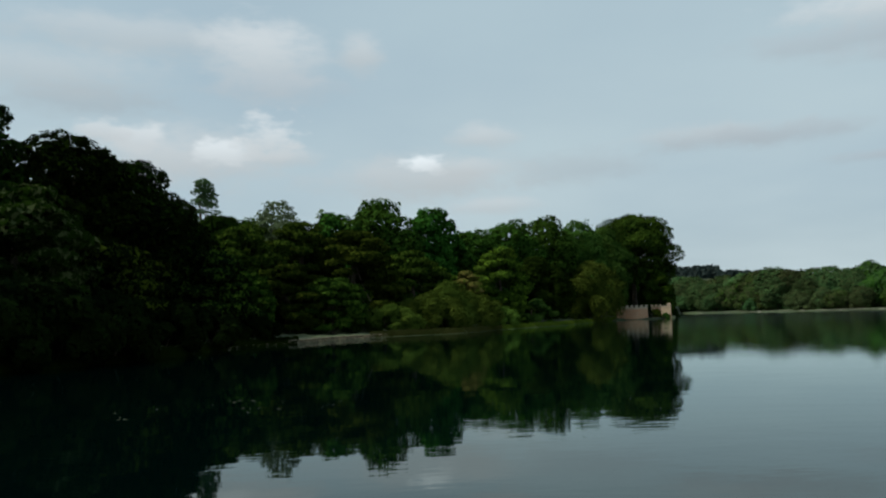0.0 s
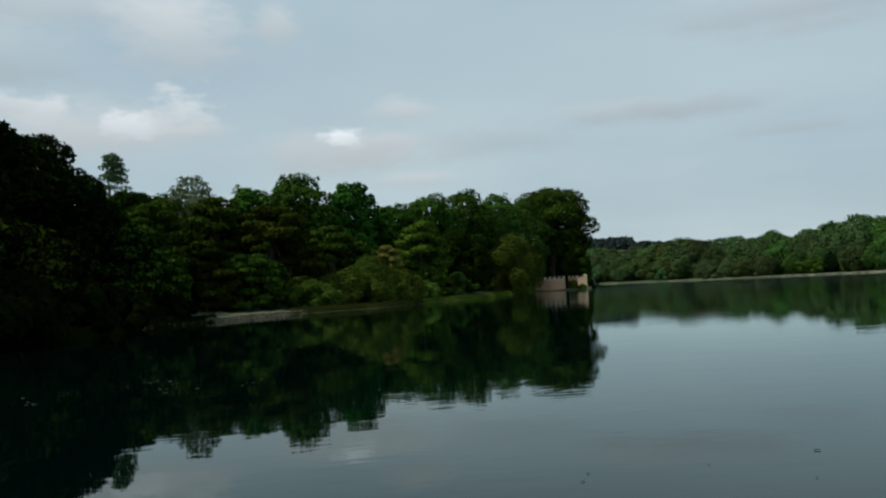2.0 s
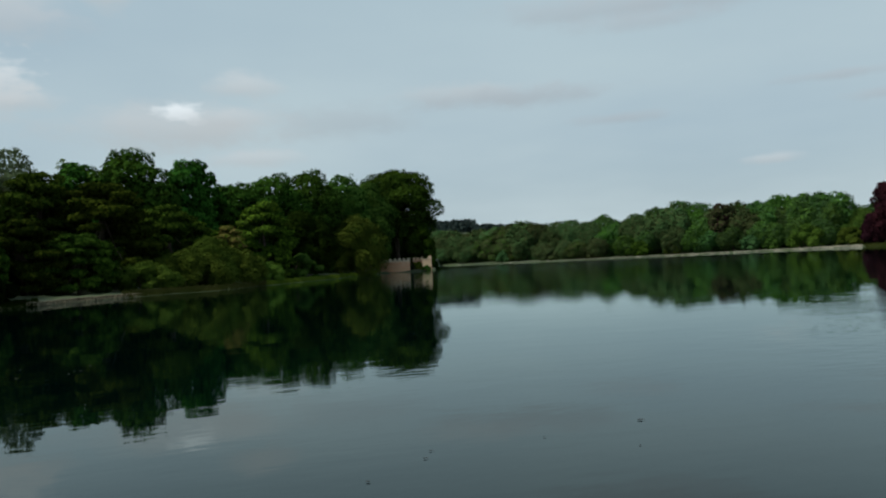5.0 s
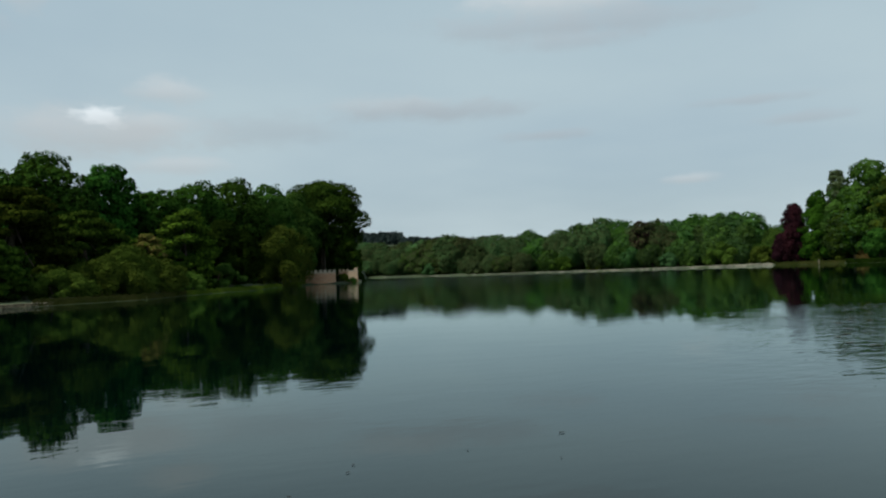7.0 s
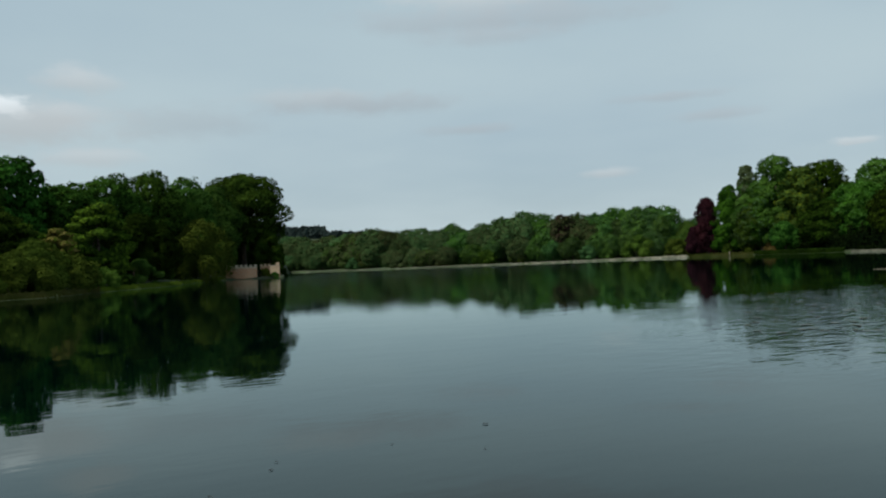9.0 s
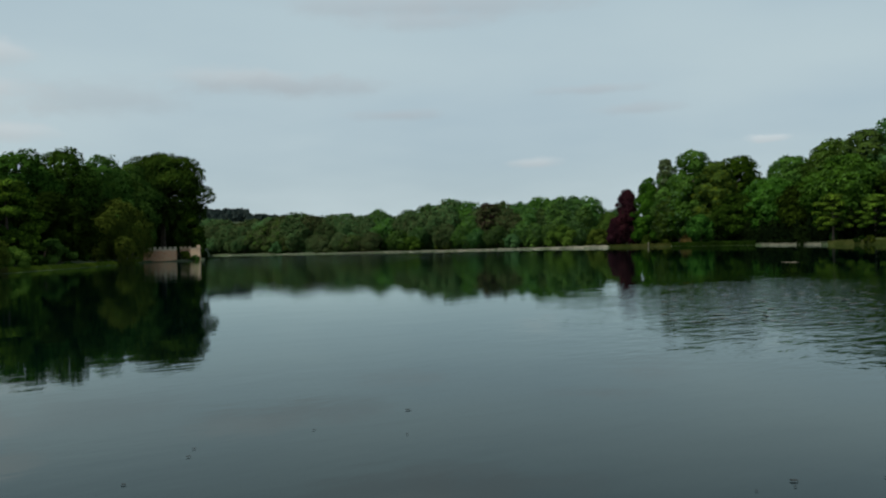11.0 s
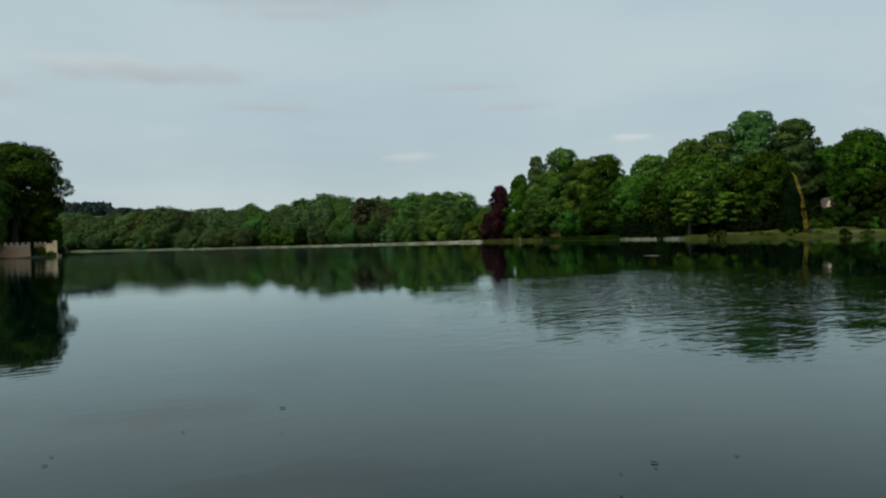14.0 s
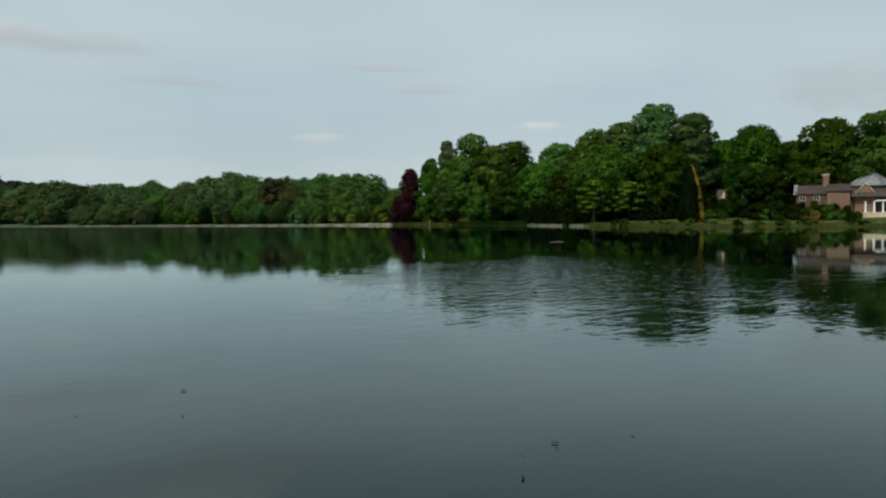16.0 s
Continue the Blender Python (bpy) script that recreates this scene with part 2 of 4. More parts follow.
# a wide reach off the far shore dulled by a breath of wind
BREATH = (70.0, 158.0, 120.0, 52.0, radians(24))
ex, ey = calc(t, "SUBTRACT", at.outputs[0], BREATH[0]), calc(t, "SUBTRACT", at.outputs[1], BREATH[1])
cb, sb = math.cos(BREATH[4]), math.sin(BREATH[4])
eu = calc(t, "DIVIDE", calc(t, "ADD", calc(t, "MULTIPLY", ex, sb), calc(t, "MULTIPLY", ey, cb)), BREATH[2])
ev = calc(t, "DIVIDE", calc(t, "ADD", calc(t, "MULTIPLY", ex, cb), calc(t, "MULTIPLY", ey, -sb)), BREATH[3])
reach = calc(t, "SQRT", calc(t, "ADD", calc(t, "MULTIPLY", eu, eu), calc(t, "MULTIPLY", ev, ev)))
reach = calc(t, "ADD", reach, calc(t, "MULTIPLY_ADD", grain(t, where, 0.03, 4.0), 0.8, -0.4))
haze = span(t, reach, 0.4, 1.2, 0.06, 0.008)
breeze = span(t, reach, 0.5, 1.2, 0.22, 0.0)
# patches where the air stirs the surface a little more
stirred = span(t, grain(t, where, 0.10, 3.0), 0.42, 0.60, 0.6, 2.2)
height = calc(t, "ADD", calc(t, "MULTIPLY", chop, calc(t, "MULTIPLY_ADD", ruffled, 2.3, 0.02)),
              calc(t, "MULTIPLY", ripple, calc(t, "MULTIPLY_ADD", ruffled, 2.0, calc(t, "MULTIPLY_ADD", stirred, 0.06, breeze))))
height = calc(t, "MULTIPLY_ADD", swell, 0.34, height)
lap = node(t, "ShaderNodeBump", Strength=0.11, Distance=0.10, Height=height).outputs[0]
mirror = node(t, "ShaderNodeBsdfAnisotropic", Color=(0.89, 1.0, 0.985, 1), Roughness=haze, Normal=lap)
depth = node(t, "ShaderNodeBsdfDiffuse", Color=(0.0001, 0.0022, 0.0020, 1))
sheen = node(t, "ShaderNodeFresnel", IOR=1.275, Normal=lap).outputs[0]
t.links.new(node(t, "ShaderNodeMixShader", i0=sheen, i1=depth.outputs[0], i2=mirror.outputs[0]).outputs[0], out.inputs[0])

# ---- the plan: shore line by heading and distance from the viewpoint ----
SHORE = [(-180, 2), (-150, 2.6), (-125, 10), (-105, 60), (-88, 132), (-76, 166), (-70, 168), (-65, 168), (-60, 172), (-53, 209), (-48, 231), (-44, 251), (-42.5,
         253), (-36, 260), (-30, 271), (-24, 287), (-17, 364), (-15.7, 394), (-15.3, 187), (-13.4, 182), (-11.2, 179), (-8, 131), (-4, 110), (0, 92),
         (5, 87), (8, 81), (11.4, 73), (15, 68), (19, 53), (25, 46), (31, 42), (45, 26), (70, 7), (100, 2.6), (180, 2)]


def table(rows, az):
    return np.interp(az, [r[0] for r in rows], [r[1] for r in rows])


def shore(az):
    """The water's edge, with small bays."""
    az = np.asarray(az, float)
    d = table(SHORE, az)
    return d * (1 + np.clip((d - 12) / 40, 0, 1) * (0.005 * np.sin(az * 0.9) + 0.003 * np.sin(az * 2.1 + 1) + 0.0015 * np.sin(az * 4.3 + 2)))


def ease(v):
    v = np.clip(v, 0, 1)
    return v * v * (3 - 2 * v)


def land(az, r):
    """The ground's height at a heading and distance."""
    s = r - shore(az)
    bank = table([(-180, 0.4), (-60, 0.4), (-45, 0.3), (-20, 0.2), (-15.5, 0.3), (20, 0.35), (180, 0.4)], az)
    lawn = table([(-180, 0.02), (-80, 0.075), (-62, 0.07), (-45, 0.02), (10, 0.02), (180, 0.02)], az)
    hill = table([(-180, 2), (-80, 9), (-60, 8), (-45, 3), (-16, 3), (-14, 2), (10, 3), (180, 2)], az)
    ridge = table([(-180, 20), (-60, 26), (-30, 22), (-18, 30), (-10, 30), (180, 20)], az)
    z = bank * ease(s / 1.6) + lawn * np.clip(s, 0, 30) + hill * ease((s - 18) / 80) + ridge * ease((r - 470) / 430)
    z = np.where(s < 0, -1.4 * ease(-s / 5), z)
    return np.where(r < 2.7, 0.38, z)


def spot(az, d, z=None):
    h = heading(az)
    return Vector((h.x * d, h.y * d, float(land(az, d)) if z is None else z))


def mesh_of(name, verts, faces, mats, smooth=False):
    me = bpy.data.meshes.new(name)
    me.from_pydata([tuple(v) for v in verts], [], [tuple(f) for f in faces])
    for m in mats if isinstance(mats, (list, tuple)) else [mats]:
        me.materials.append(m)
    if smooth:
        me.shade_smooth()
    return me


headings = np.unique(np.concatenate([np.arange(-180, 180.1, 4), np.arange(-84, 36, 0.3), np.arange(-16.2, -14.8, 0.08)]))
edge = shore(headings)[:, None]
near = np.minimum(np.array([[0, 1.3, 2.4, 2.68, 2.72, 3.6, 5]]), edge * 0.9 + 0.3)
inner = edge * np.array([[0.3, 0.6, 0.85]])
outer = edge + np.concatenate([[-5, -2.5, -1, -0.4, 0, 0.3, 0.7, 1.1, 1.6], np.arange(2.5, 30, 2.5), np.geomspace(32, 4200, 44)])[None, :]
rr = np.sort(np.maximum(np.concatenate([near, inner, outer], 1), 0), axis=1)
aa = np.repeat(headings[:, None], rr.shape[1], 1)
zz = land(aa, rr)
wave = np.sin(aa * 3.1 + rr * 0.21) * np.cos(rr * 0.13 - aa * 1.7)
zz = zz + np.where((zz > 0.3) & (rr > 20), 0.08 * wave, 0)
xs, ys = -np.sin(np.radians(aa)) * rr, np.cos(np.radians(aa)) * rr
na, nr = aa.shape
corner = np.arange(na * nr).reshape(na, nr)
quads = np.stack([corner[:-1, :-1], corner[1:, :-1], corner[1:, 1:], corner[:-1, 1:]], -1).reshape(-1, 4)[:, ::-1]
ground = new("ground", mesh_of("ground", np.stack([xs, ys, zz], -1).reshape(-1, 3), quads, GRASS, True))
tagged(ground, "rough grass and woodland floor round the lake", "ground", kind="structure")

ring = [(480 * math.cos(a), 480 * math.sin(a), 0) for a in np.linspace(0, 2 * math.pi, 97)[:-1]]
water = new("water", mesh_of("water", ring, [range(96)], WATER))
tagged(water, "calm dark lake water mirroring trees and sky", "water", kind="structure")

# ---- builders ----


def part(name, data, parent, label=""):
    ob = new(name, data)
    ob.parent = parent
    return tagged(ob, label)


def thing(name, place, label, category, group="", turn=0.0):
    ob = new(name)
    ob.matrix_basis = Matrix.Translation(place) @ pose(0, 0, 0, 0, 0, turn)
    return tagged(ob, label, category, group)


def cards(name, at, normal, size, rng, mats, long=1.6):
    """Many small leaf sprays: pointed blades at the given places, facing about along the normals."""
    n = len(at)
    normal = normal / np.maximum(np.linalg.norm(normal, axis=1, keepdims=True), 1e-6)
    side = np.cross(normal, rng.normal(size=(n, 3)))
    side /= np.maximum(np.linalg.norm(side, axis=1, keepdims=True), 1e-6)
    other = np.cross(normal, side)
    s = (size * rng.uniform(0.6, 1.5, n))[:, None]
    a, b = side * s * long * 0.5, other * s * 0.62
    skew = rng.uniform(-0.6, 0.6, (n, 1))
    verts = np.stack([at - a - b * 0.4, at + a - b * 0.5, at + b + a * skew], 1).reshape(-1, 3)
    me = bpy.data.meshes.new(name)
    me.vertices.add(3 * n)
    me.vertices.foreach_set("co", verts.ravel())
    me.loops.add(3 * n)
    me.loops.foreach_set("vertex_index", np.arange(3 * n, dtype=np.int32))
    me.polygons.add(n)
    me.polygons.foreach_set("loop_start", np.arange(0, 3 * n, 3, dtype=np.int32))
    me.polygons.foreach_set("loop_total", np.full(n, 3, dtype=np.int32))
    for m in mats:
        me.materials.append(m)
    if len(mats) > 1:
        me.polygons.foreach_set("material_index", (rng.random(n) < 0.3).astype(np.int32))
    me.update()
    return me


def lobed(rng, radius, low, high, count, flat=1.0, taper=0.0, lump=1.0):
    """Middles and radii of the leaf masses of a domed crown between two heights."""
    tall = high - low
    k = np.arange(count)
    core = k % 4 == 3
    h = np.clip((k + rng.uniform(0.1, 0.9, count)) / count, 0, 1)
    h = np.where(core, rng.uniform(0.2, 0.97, count), h)
    w = k * 2.39996 + rng.uniform(-0.5, 0.5, count)
    dome = np.clip(1 - np.abs((h - 0.44) / 0.58) ** 2.3, 0, 1) ** (1 / 2.3) * (1 - taper * h)
    lean = rng.uniform(0, 6.28, 2)
    dome *= 1 + 0.14 * np.sin(2 * w + lean[0]) + 0.12 * np.sin(3 * w + 5 * h + lean[1])
    r = rng.uniform(0.24, 0.44, count) * min(radius, 0.62 * tall) * lump
    out = np.maximum(radius * dome - 0.8 * r, 0) * np.where(core, 0.5, rng.uniform(0.85, 1.05, count))
    c = np.stack([out * np.cos(w), out * np.sin(w), low + r * flat + h * (tall - 2 * r * flat)], 1)
    return c, np.stack([r, r, r * flat], 1)


def foliage(name, rng, c, r, count, size, mats, jitter=0.55, tufts=10, loose=0.28):
    """Leaves on the outside of the leaf masses, bulging in small clumps, and loose tufts that break the outline."""
    area = (r[:, 0] * r[:, 2]) / (r[:, 0] * r[:, 2]).sum()
    low, high = c.min(0), c.max(0)
    heart, wide = 0.5 * (low + high) - (0, 0, 0.15 * (high[2] - low[2])), high - low + 0.5
    want, shell = int(count * (1 - loose)), int(count * 2.2)
    lobe = rng.choice(len(c), shell, p=area)
    u = rng.normal(size=(shell, 3)) + (0, 0, 0.3)
    u /= np.linalg.norm(u, axis=1, keepdims=True)
    swirl, start = rng.normal(size=(len(c), 3, 3)) * 3.4, rng.uniform(0, 6.28, (len(c), 3))
    bulge = np.sin(np.einsum("nk,njk->nj", u, swirl[lobe]) + start[lobe]).sum(1)
    at = c[lobe] + r[lobe] * u * (rng.uniform(0.80, 1.0, shell) * (1 + 0.10 * bulge))[:, None]
    hidden = np.zeros(shell, bool)
    for k in range(len(c)):
        hidden |= (((at - c[k]) / r[k]) ** 2).sum(1) < np.where(lobe == k, 0.0, 0.45)
    keep = np.flatnonzero(~hidden)[:want]
    out = (at[keep] - heart) / wide
    face = u[keep] + 0.7 * out + (0, 0, 0.15) + 0.75 * jitter * rng.normal(size=(len(keep), 3))
    many, rest = tufts * len(c), count - len(keep)
    lobe = rng.choice(len(c), many, p=area)
    v = rng.normal(size=(many, 3)) + (0, 0, 0.5)
    v /= np.linalg.norm(v, axis=1, keepdims=True)
    mid = c[lobe] + r[lobe] * v * rng.uniform(0.85, 1.08, (many, 1))
    girth = r[lobe] * rng.uniform(0.10, 0.26, (many, 1))
    pick = rng.integers(many, size=rest)
    w = rng.normal(size=(rest, 3))
    w *= rng.uniform(0.3, 1.0, (rest, 1)) / np.linalg.norm(w, axis=1, keepdims=True)
    face2 = v[pick] + 0.5 * w + 0.75 * jitter * rng.normal(size=(rest, 3))
    return cards(name, np.concatenate([at[keep], mid[pick] + girth[pick] * w]), np.concatenate([face, face2]), size, rng, mats)


def tube(points, radii, sides=7):
    verts, faces = [], []
    for k, (p, r) in enumerate(zip(points, radii)):
        along = (Vector(points[min(k + 1, len(points) - 1)]) - Vector(points[max(k - 1, 0)])).normalized()
        a = along.orthogonal().normalized()
        b = along.cross(a)
        for j in range(sides):
            w = 2 * math.pi * j / sides
            verts.append(Vector(p) + (a * math.cos(w) + b * math.sin(w)) * r)
    for k in range(len(points) - 1):
        for j in range(sides):
            i = (j + 1) % sides
            faces.append((k * sides + j, k * sides + i, (k + 1) * sides + i, (k + 1) * sides + j))
    faces.append(tuple(range((len(points) - 1) * sides, len(points) * sides)))
    return verts, faces


def join(pieces):
    verts, faces = [], []
    for v, f in pieces:
        n = len(verts)
        verts += list(v)
        faces += [tuple(i + n for i in one) for one in f]
    return verts, faces


def trunk_mesh(rng, height, top, girth, c, limbs=7):
    lean = rng.uniform(-0.04, 0.04, 2) * height
    line = [(lean[0] * k * k, lean[1] * k * k, -0.4 + (top + 0.4) * k) for k in np.linspace(0, 1, 6)]
    pieces = [tube(line, [girth * (1.35, 1.0, 0.85, 0.7, 0.5, 0.22)[k] for k in range(6)])]
    for q in range(min(limbs, len(c))):
        start = Vector(line[2]).lerp(Vector(line[5]), rng.uniform(0, 0.85))
        end = Vector(c[q])
        mid = start.lerp(end, 0.5) + Vector((0, 0, -0.08 * (end - start).length))
        pieces.append(tube([start, mid, end], [girth * 0.42, girth * 0.28, girth * 0.1], 5))
    return mesh_of("trunk", *join(pieces), BARK, True)


serial = [100]


def tree(az, d, top, radius, leaf="oak", label="", name="broadleaf_tree", category="tree", group="", low=0.12, lobes=34, flat=0.8,
         leaves=14000, size=0.40, taper=0.1, jitter=0.55, limbs=7, second=None, lump=1.0):
    """A tree at a heading and distance, with its top at that height above the water."""
    serial[0] += 1
    rng = np.random.default_rng(serial[0])
    foot = spot(az, d)
    height = top - foot.z
    ob = thing(name, foot, label, category, group)
    c, r = lobed(rng, radius, low * height, height, lobes, flat, taper, lump)
    part("trunk", trunk_mesh(rng, height, 0.8 * height, 0.022 * height + 0.05, c, limbs), ob)
    part("crown", foliage("crown", rng, c, r, leaves, size, [LEAF[leaf], LEAF[second or leaf]], jitter), ob)
    return ob


def bush(az, d, top, radius, leaf="olive", label="", name="bush", leaves=4000, size=0.28, lobes=14, wide=1.0, group="", flat=0.8):
    serial[0] += 1
    rng = np.random.default_rng(serial[0])
    foot = spot(az, d)
    height = top - foot.z
    ob = thing(name, foot, label, "bush", group, turn=az)
    c, r = lobed(rng, radius, -0.1 * height, height, lobes, flat, 0.3)
    c[:, 0] *= wide
    for k in (-2, 0, 2):
        line = [(0.2 * k, 0, -0.3), (0.5 * k * min(1, radius / 2), 0.1 * k, 0.4 * height), tuple(c[k % len(c)])]
        part("stem", mesh_of("stem", *tube(line, [0.09, 0.06, 0.02], 5), BARK, True), ob)
    part("crown", foliage("crown", rng, c, r, leaves, size, [LEAF[leaf]], 0.7), ob)
    return ob


# ---- the wooded bank with the brick battery ----
BANK = "trees along the wooded bank"
DARK = "tall dark green broadleaf tree in deep shade at the water"
# the bank's deep shade is put into these trees' near-black leaf colour
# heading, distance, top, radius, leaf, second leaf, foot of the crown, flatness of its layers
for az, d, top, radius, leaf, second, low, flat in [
    (32.6, 54, 16.6, 5.0, "dark_and_shade", "deep", 0.0, 0.6), (25.9, 68, 17.3, 7.0, "dark_and_shade", "deep", 0.0, 0.5), (22.4, 72, 16.5, 6.4, "dark_and_shade", "deep", 0.0, 0.5), (19.9, 77, 13.8, 5.4, "dark_and_shade", "deep", 0.0, 0.5),
    (29, 51, 10.4, 5.1, "deep", "bronze", 0.0, 0.36), (23.6, 57, 7.7, 4.6, "dark_and_shade", "olive", 0.0, 0.32), (17.8, 74, 9.0, 5.1, "dark_and_shade", "olive", 0.0, 0.36)]:
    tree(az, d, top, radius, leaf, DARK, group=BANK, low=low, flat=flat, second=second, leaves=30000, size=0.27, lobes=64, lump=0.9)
for az, d, top, radius, leaf, second, low, flat in [
    (14.4, 100, 14.2, 6.1, "olive", "deep", 0.0, 0.38), (10.6, 105, 15.2, 5.9, "olive", "deep", 0.0, 0.34), (7, 103, 13.8, 6.4, "olive", "deep", 0.0, 0.3),
    (11.8, 91, 8.5, 5.2, "deep", "olive", 0.0, 0.28), (3, 110, 11.5, 5.3, "olive", "deep", 0.0, 0.34), (15.2, 82, 7.3, 4.5, "deep", "olive", 0.0, 0.3),
    (8.6, 91, 6.9, 4.1, "olive", "deep", 0.0, 0.28)]:
    tree(az, d, top, radius, leaf, "broadleaf tree with dull olive leaves in layers", group=BANK,
         low=low, flat=flat, second=second, leaves=19000, size=0.29, lobes=52, lump=0.85)
for az, d, top, radius in [(5.3, 121, 20.7, 6.8), (1.5, 126, 19.8, 5.1), (-1.7, 136, 17.1, 6.9), (-4.2, 146, 19.5, 6.8), (-6.6, 163, 22.2, 7.9),
                           (-8.9, 178, 22.8, 8.2), (-10.6, 191, 22.2, 7.8), (8.4, 121, 18.4, 5.4), (14.5, 123, 18.3, 6.1),
                           (-5.8, 142, 12.4, 6.4), (-7.4, 168, 13.0, 6.0), (3.6, 131, 15.0, 5.7)]:
    # low trees under the oaks get the hollow's shade as a darker leaf
    tree(az, d, top, radius, "deep" if top < 14 else "mid" if az < -7.5 else "oak", "full green oak among the trees of the wooded bank", "oak_tree", group=BANK, leaves=19000, size=0.34, lobes=44, second="oak" if az < -8 else "deep", low=0.05)
# rear rows: the wood's inner shade is in their dark leaf colour
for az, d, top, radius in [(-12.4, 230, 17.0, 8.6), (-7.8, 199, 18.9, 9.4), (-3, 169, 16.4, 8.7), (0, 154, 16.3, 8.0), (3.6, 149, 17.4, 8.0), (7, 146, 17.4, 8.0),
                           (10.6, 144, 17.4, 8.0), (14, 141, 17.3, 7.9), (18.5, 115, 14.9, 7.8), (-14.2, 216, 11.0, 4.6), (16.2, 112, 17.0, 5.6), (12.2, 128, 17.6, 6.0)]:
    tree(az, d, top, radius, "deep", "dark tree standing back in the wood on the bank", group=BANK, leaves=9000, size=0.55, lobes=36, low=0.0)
tree(-12.68, 203, 25.9, 10.3, "oak", "great spreading oak standing behind the battlemented brick wall", "oak_tree", group=BANK, low=0.27, leaves=60000, size=0.33,
     lobes=70, taper=0.0, second="deep", flat=0.6)
tree(-14.4, 197, 11.4, 4.2, "beech", "small round dark tree under the great oak", leaves=10000, size=0.3, low=0.0, group=BANK, second="oak")
tree(-11.2, 214, 18.9, 6.7, "deep", "dark green tree behind the great oak", leaves=9000, group=BANK)
tree(12.4, 118, 19.9, 4.8, "grey", "thin feathery tree with pale sparse leaves", group=BANK, leaves=6000, size=0.26, lobes=30, low=0.3, jitter=0.9, limbs=4)
tree(8.9, 128, 19.9, 3.0, "grey", "thin feathery tree with pale sparse leaves", group=BANK, leaves=1800, size=0.26, lobes=18, low=0.4, jitter=0.9, limbs=4)
tree(17.3, 125, 24.6, 3.6, "pine", "slender Scots pine rising above the other trees", "pine_tree", group=BANK, low=0.46, lobes=32, flat=0.4,
     leaves=6400, size=0.20, jitter=0.9, limbs=14, taper=0.45, lump=0.9)
tree(-3.4, 125, 12.6, 5.3, "olive", "rounded tree with yellow-green leaf masses", group=BANK, low=0.0, flat=0.36, leaves=15000, size=0.3, second="lime", lobes=46, lump=0.9)
tree(-0.8, 113, 8.4, 3.0, "tan", "low tree with yellowish tan flower heads among leaves", group=BANK, low=0.3, flat=0.34, leaves=7000, size=0.26, second="lime", lobes=30, lump=0.85)
tree(0.9, 113, 9.2, 2.6, "olive", "low tree with yellow-green leaves", group=BANK, low=0.1, flat=0.4, leaves=5000, size=0.28, second="lime")
SCRUB = "scrub at the water's edge"
for az, d, top, radius, wide, leaf in [(1.6, 99, 5.3, 3.9, 1.3, "willow"), (-1.2, 106, 5.1, 3.7, 1.4, "willow"), (4.4, 94, 3.7, 2.5, 1.6, "willow"),
                                       (-3.3, 115, 3.3, 2.5, 1.4, "willow"), (0.3, 101, 6.5, 3.4, 1.1, "willow"), (6.8, 96, 3.0, 2.3, 1.5, "oak"), (3, 101, 4.6, 3.0, 1.2, "willow")]:
    bush(az, d, top, radius, leaf, "spreading olive-green willow scrub on the bank", "willow_bush", wide=wide, group=SCRUB, leaves=22000, size=0.13, lobes=46)
# bushes darkened too: shade over the water is in the leaf colour
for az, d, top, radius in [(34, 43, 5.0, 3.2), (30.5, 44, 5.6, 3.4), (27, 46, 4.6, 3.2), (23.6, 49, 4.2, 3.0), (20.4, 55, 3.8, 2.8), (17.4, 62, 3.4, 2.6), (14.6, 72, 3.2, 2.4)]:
    bush(az, d, top, radius, "dark_and_shade", "dark bush hanging over the water in deep shade", "overhanging_bush", leaves=9000, size=0.22, lobes=26, group=SCRUB, wide=1.3)
bush(-5.9, 131, 4.4, 3.1, "mid", "bright green low bush beside the grass", leaves=7000, size=0.24, flat=0.5)
bush(-9.8, 160, 12.4, 5.6, "willow", "large rounded olive bush beside the brick wall", leaves=26000, size=0.2, lobes=50, flat=1.0, wide=1.2)
# thin dark bush added as the shadow between wall and side wall
bush(-13.68, 185, 3.0, 0.42, "dark_and_shade", "narrow dark bush standing in for the shadow in the brick wall's gap", leaves=2500, size=0.17)
bush(-14.05, 190.5, 2.3, 1.7, "grass", "green weeds grown over the side wall", leaves=3500, size=0.17, wide=1.3, flat=0.6)
bush(-14.7, 185.4, 1.35, 0.9, "oak", "low green weeds before the pale pier", leaves=2500, size=0.15, wide=1.5)
bush(-14.1, 187.5, 1.9, 1.2, "olive", "weeds at the foot of the side wall", leaves=2500, size=0.16, wide=1.4)
bush(-15.4, 199, 1.8, 1.0, "deep", "dark weeds at the end of the brick wall", leaves=900, size=0.2)
bush(-4.6, 121, 2.2, 1.4, "deep", "dark low bush under the trees", leaves=1800, size=0.25)


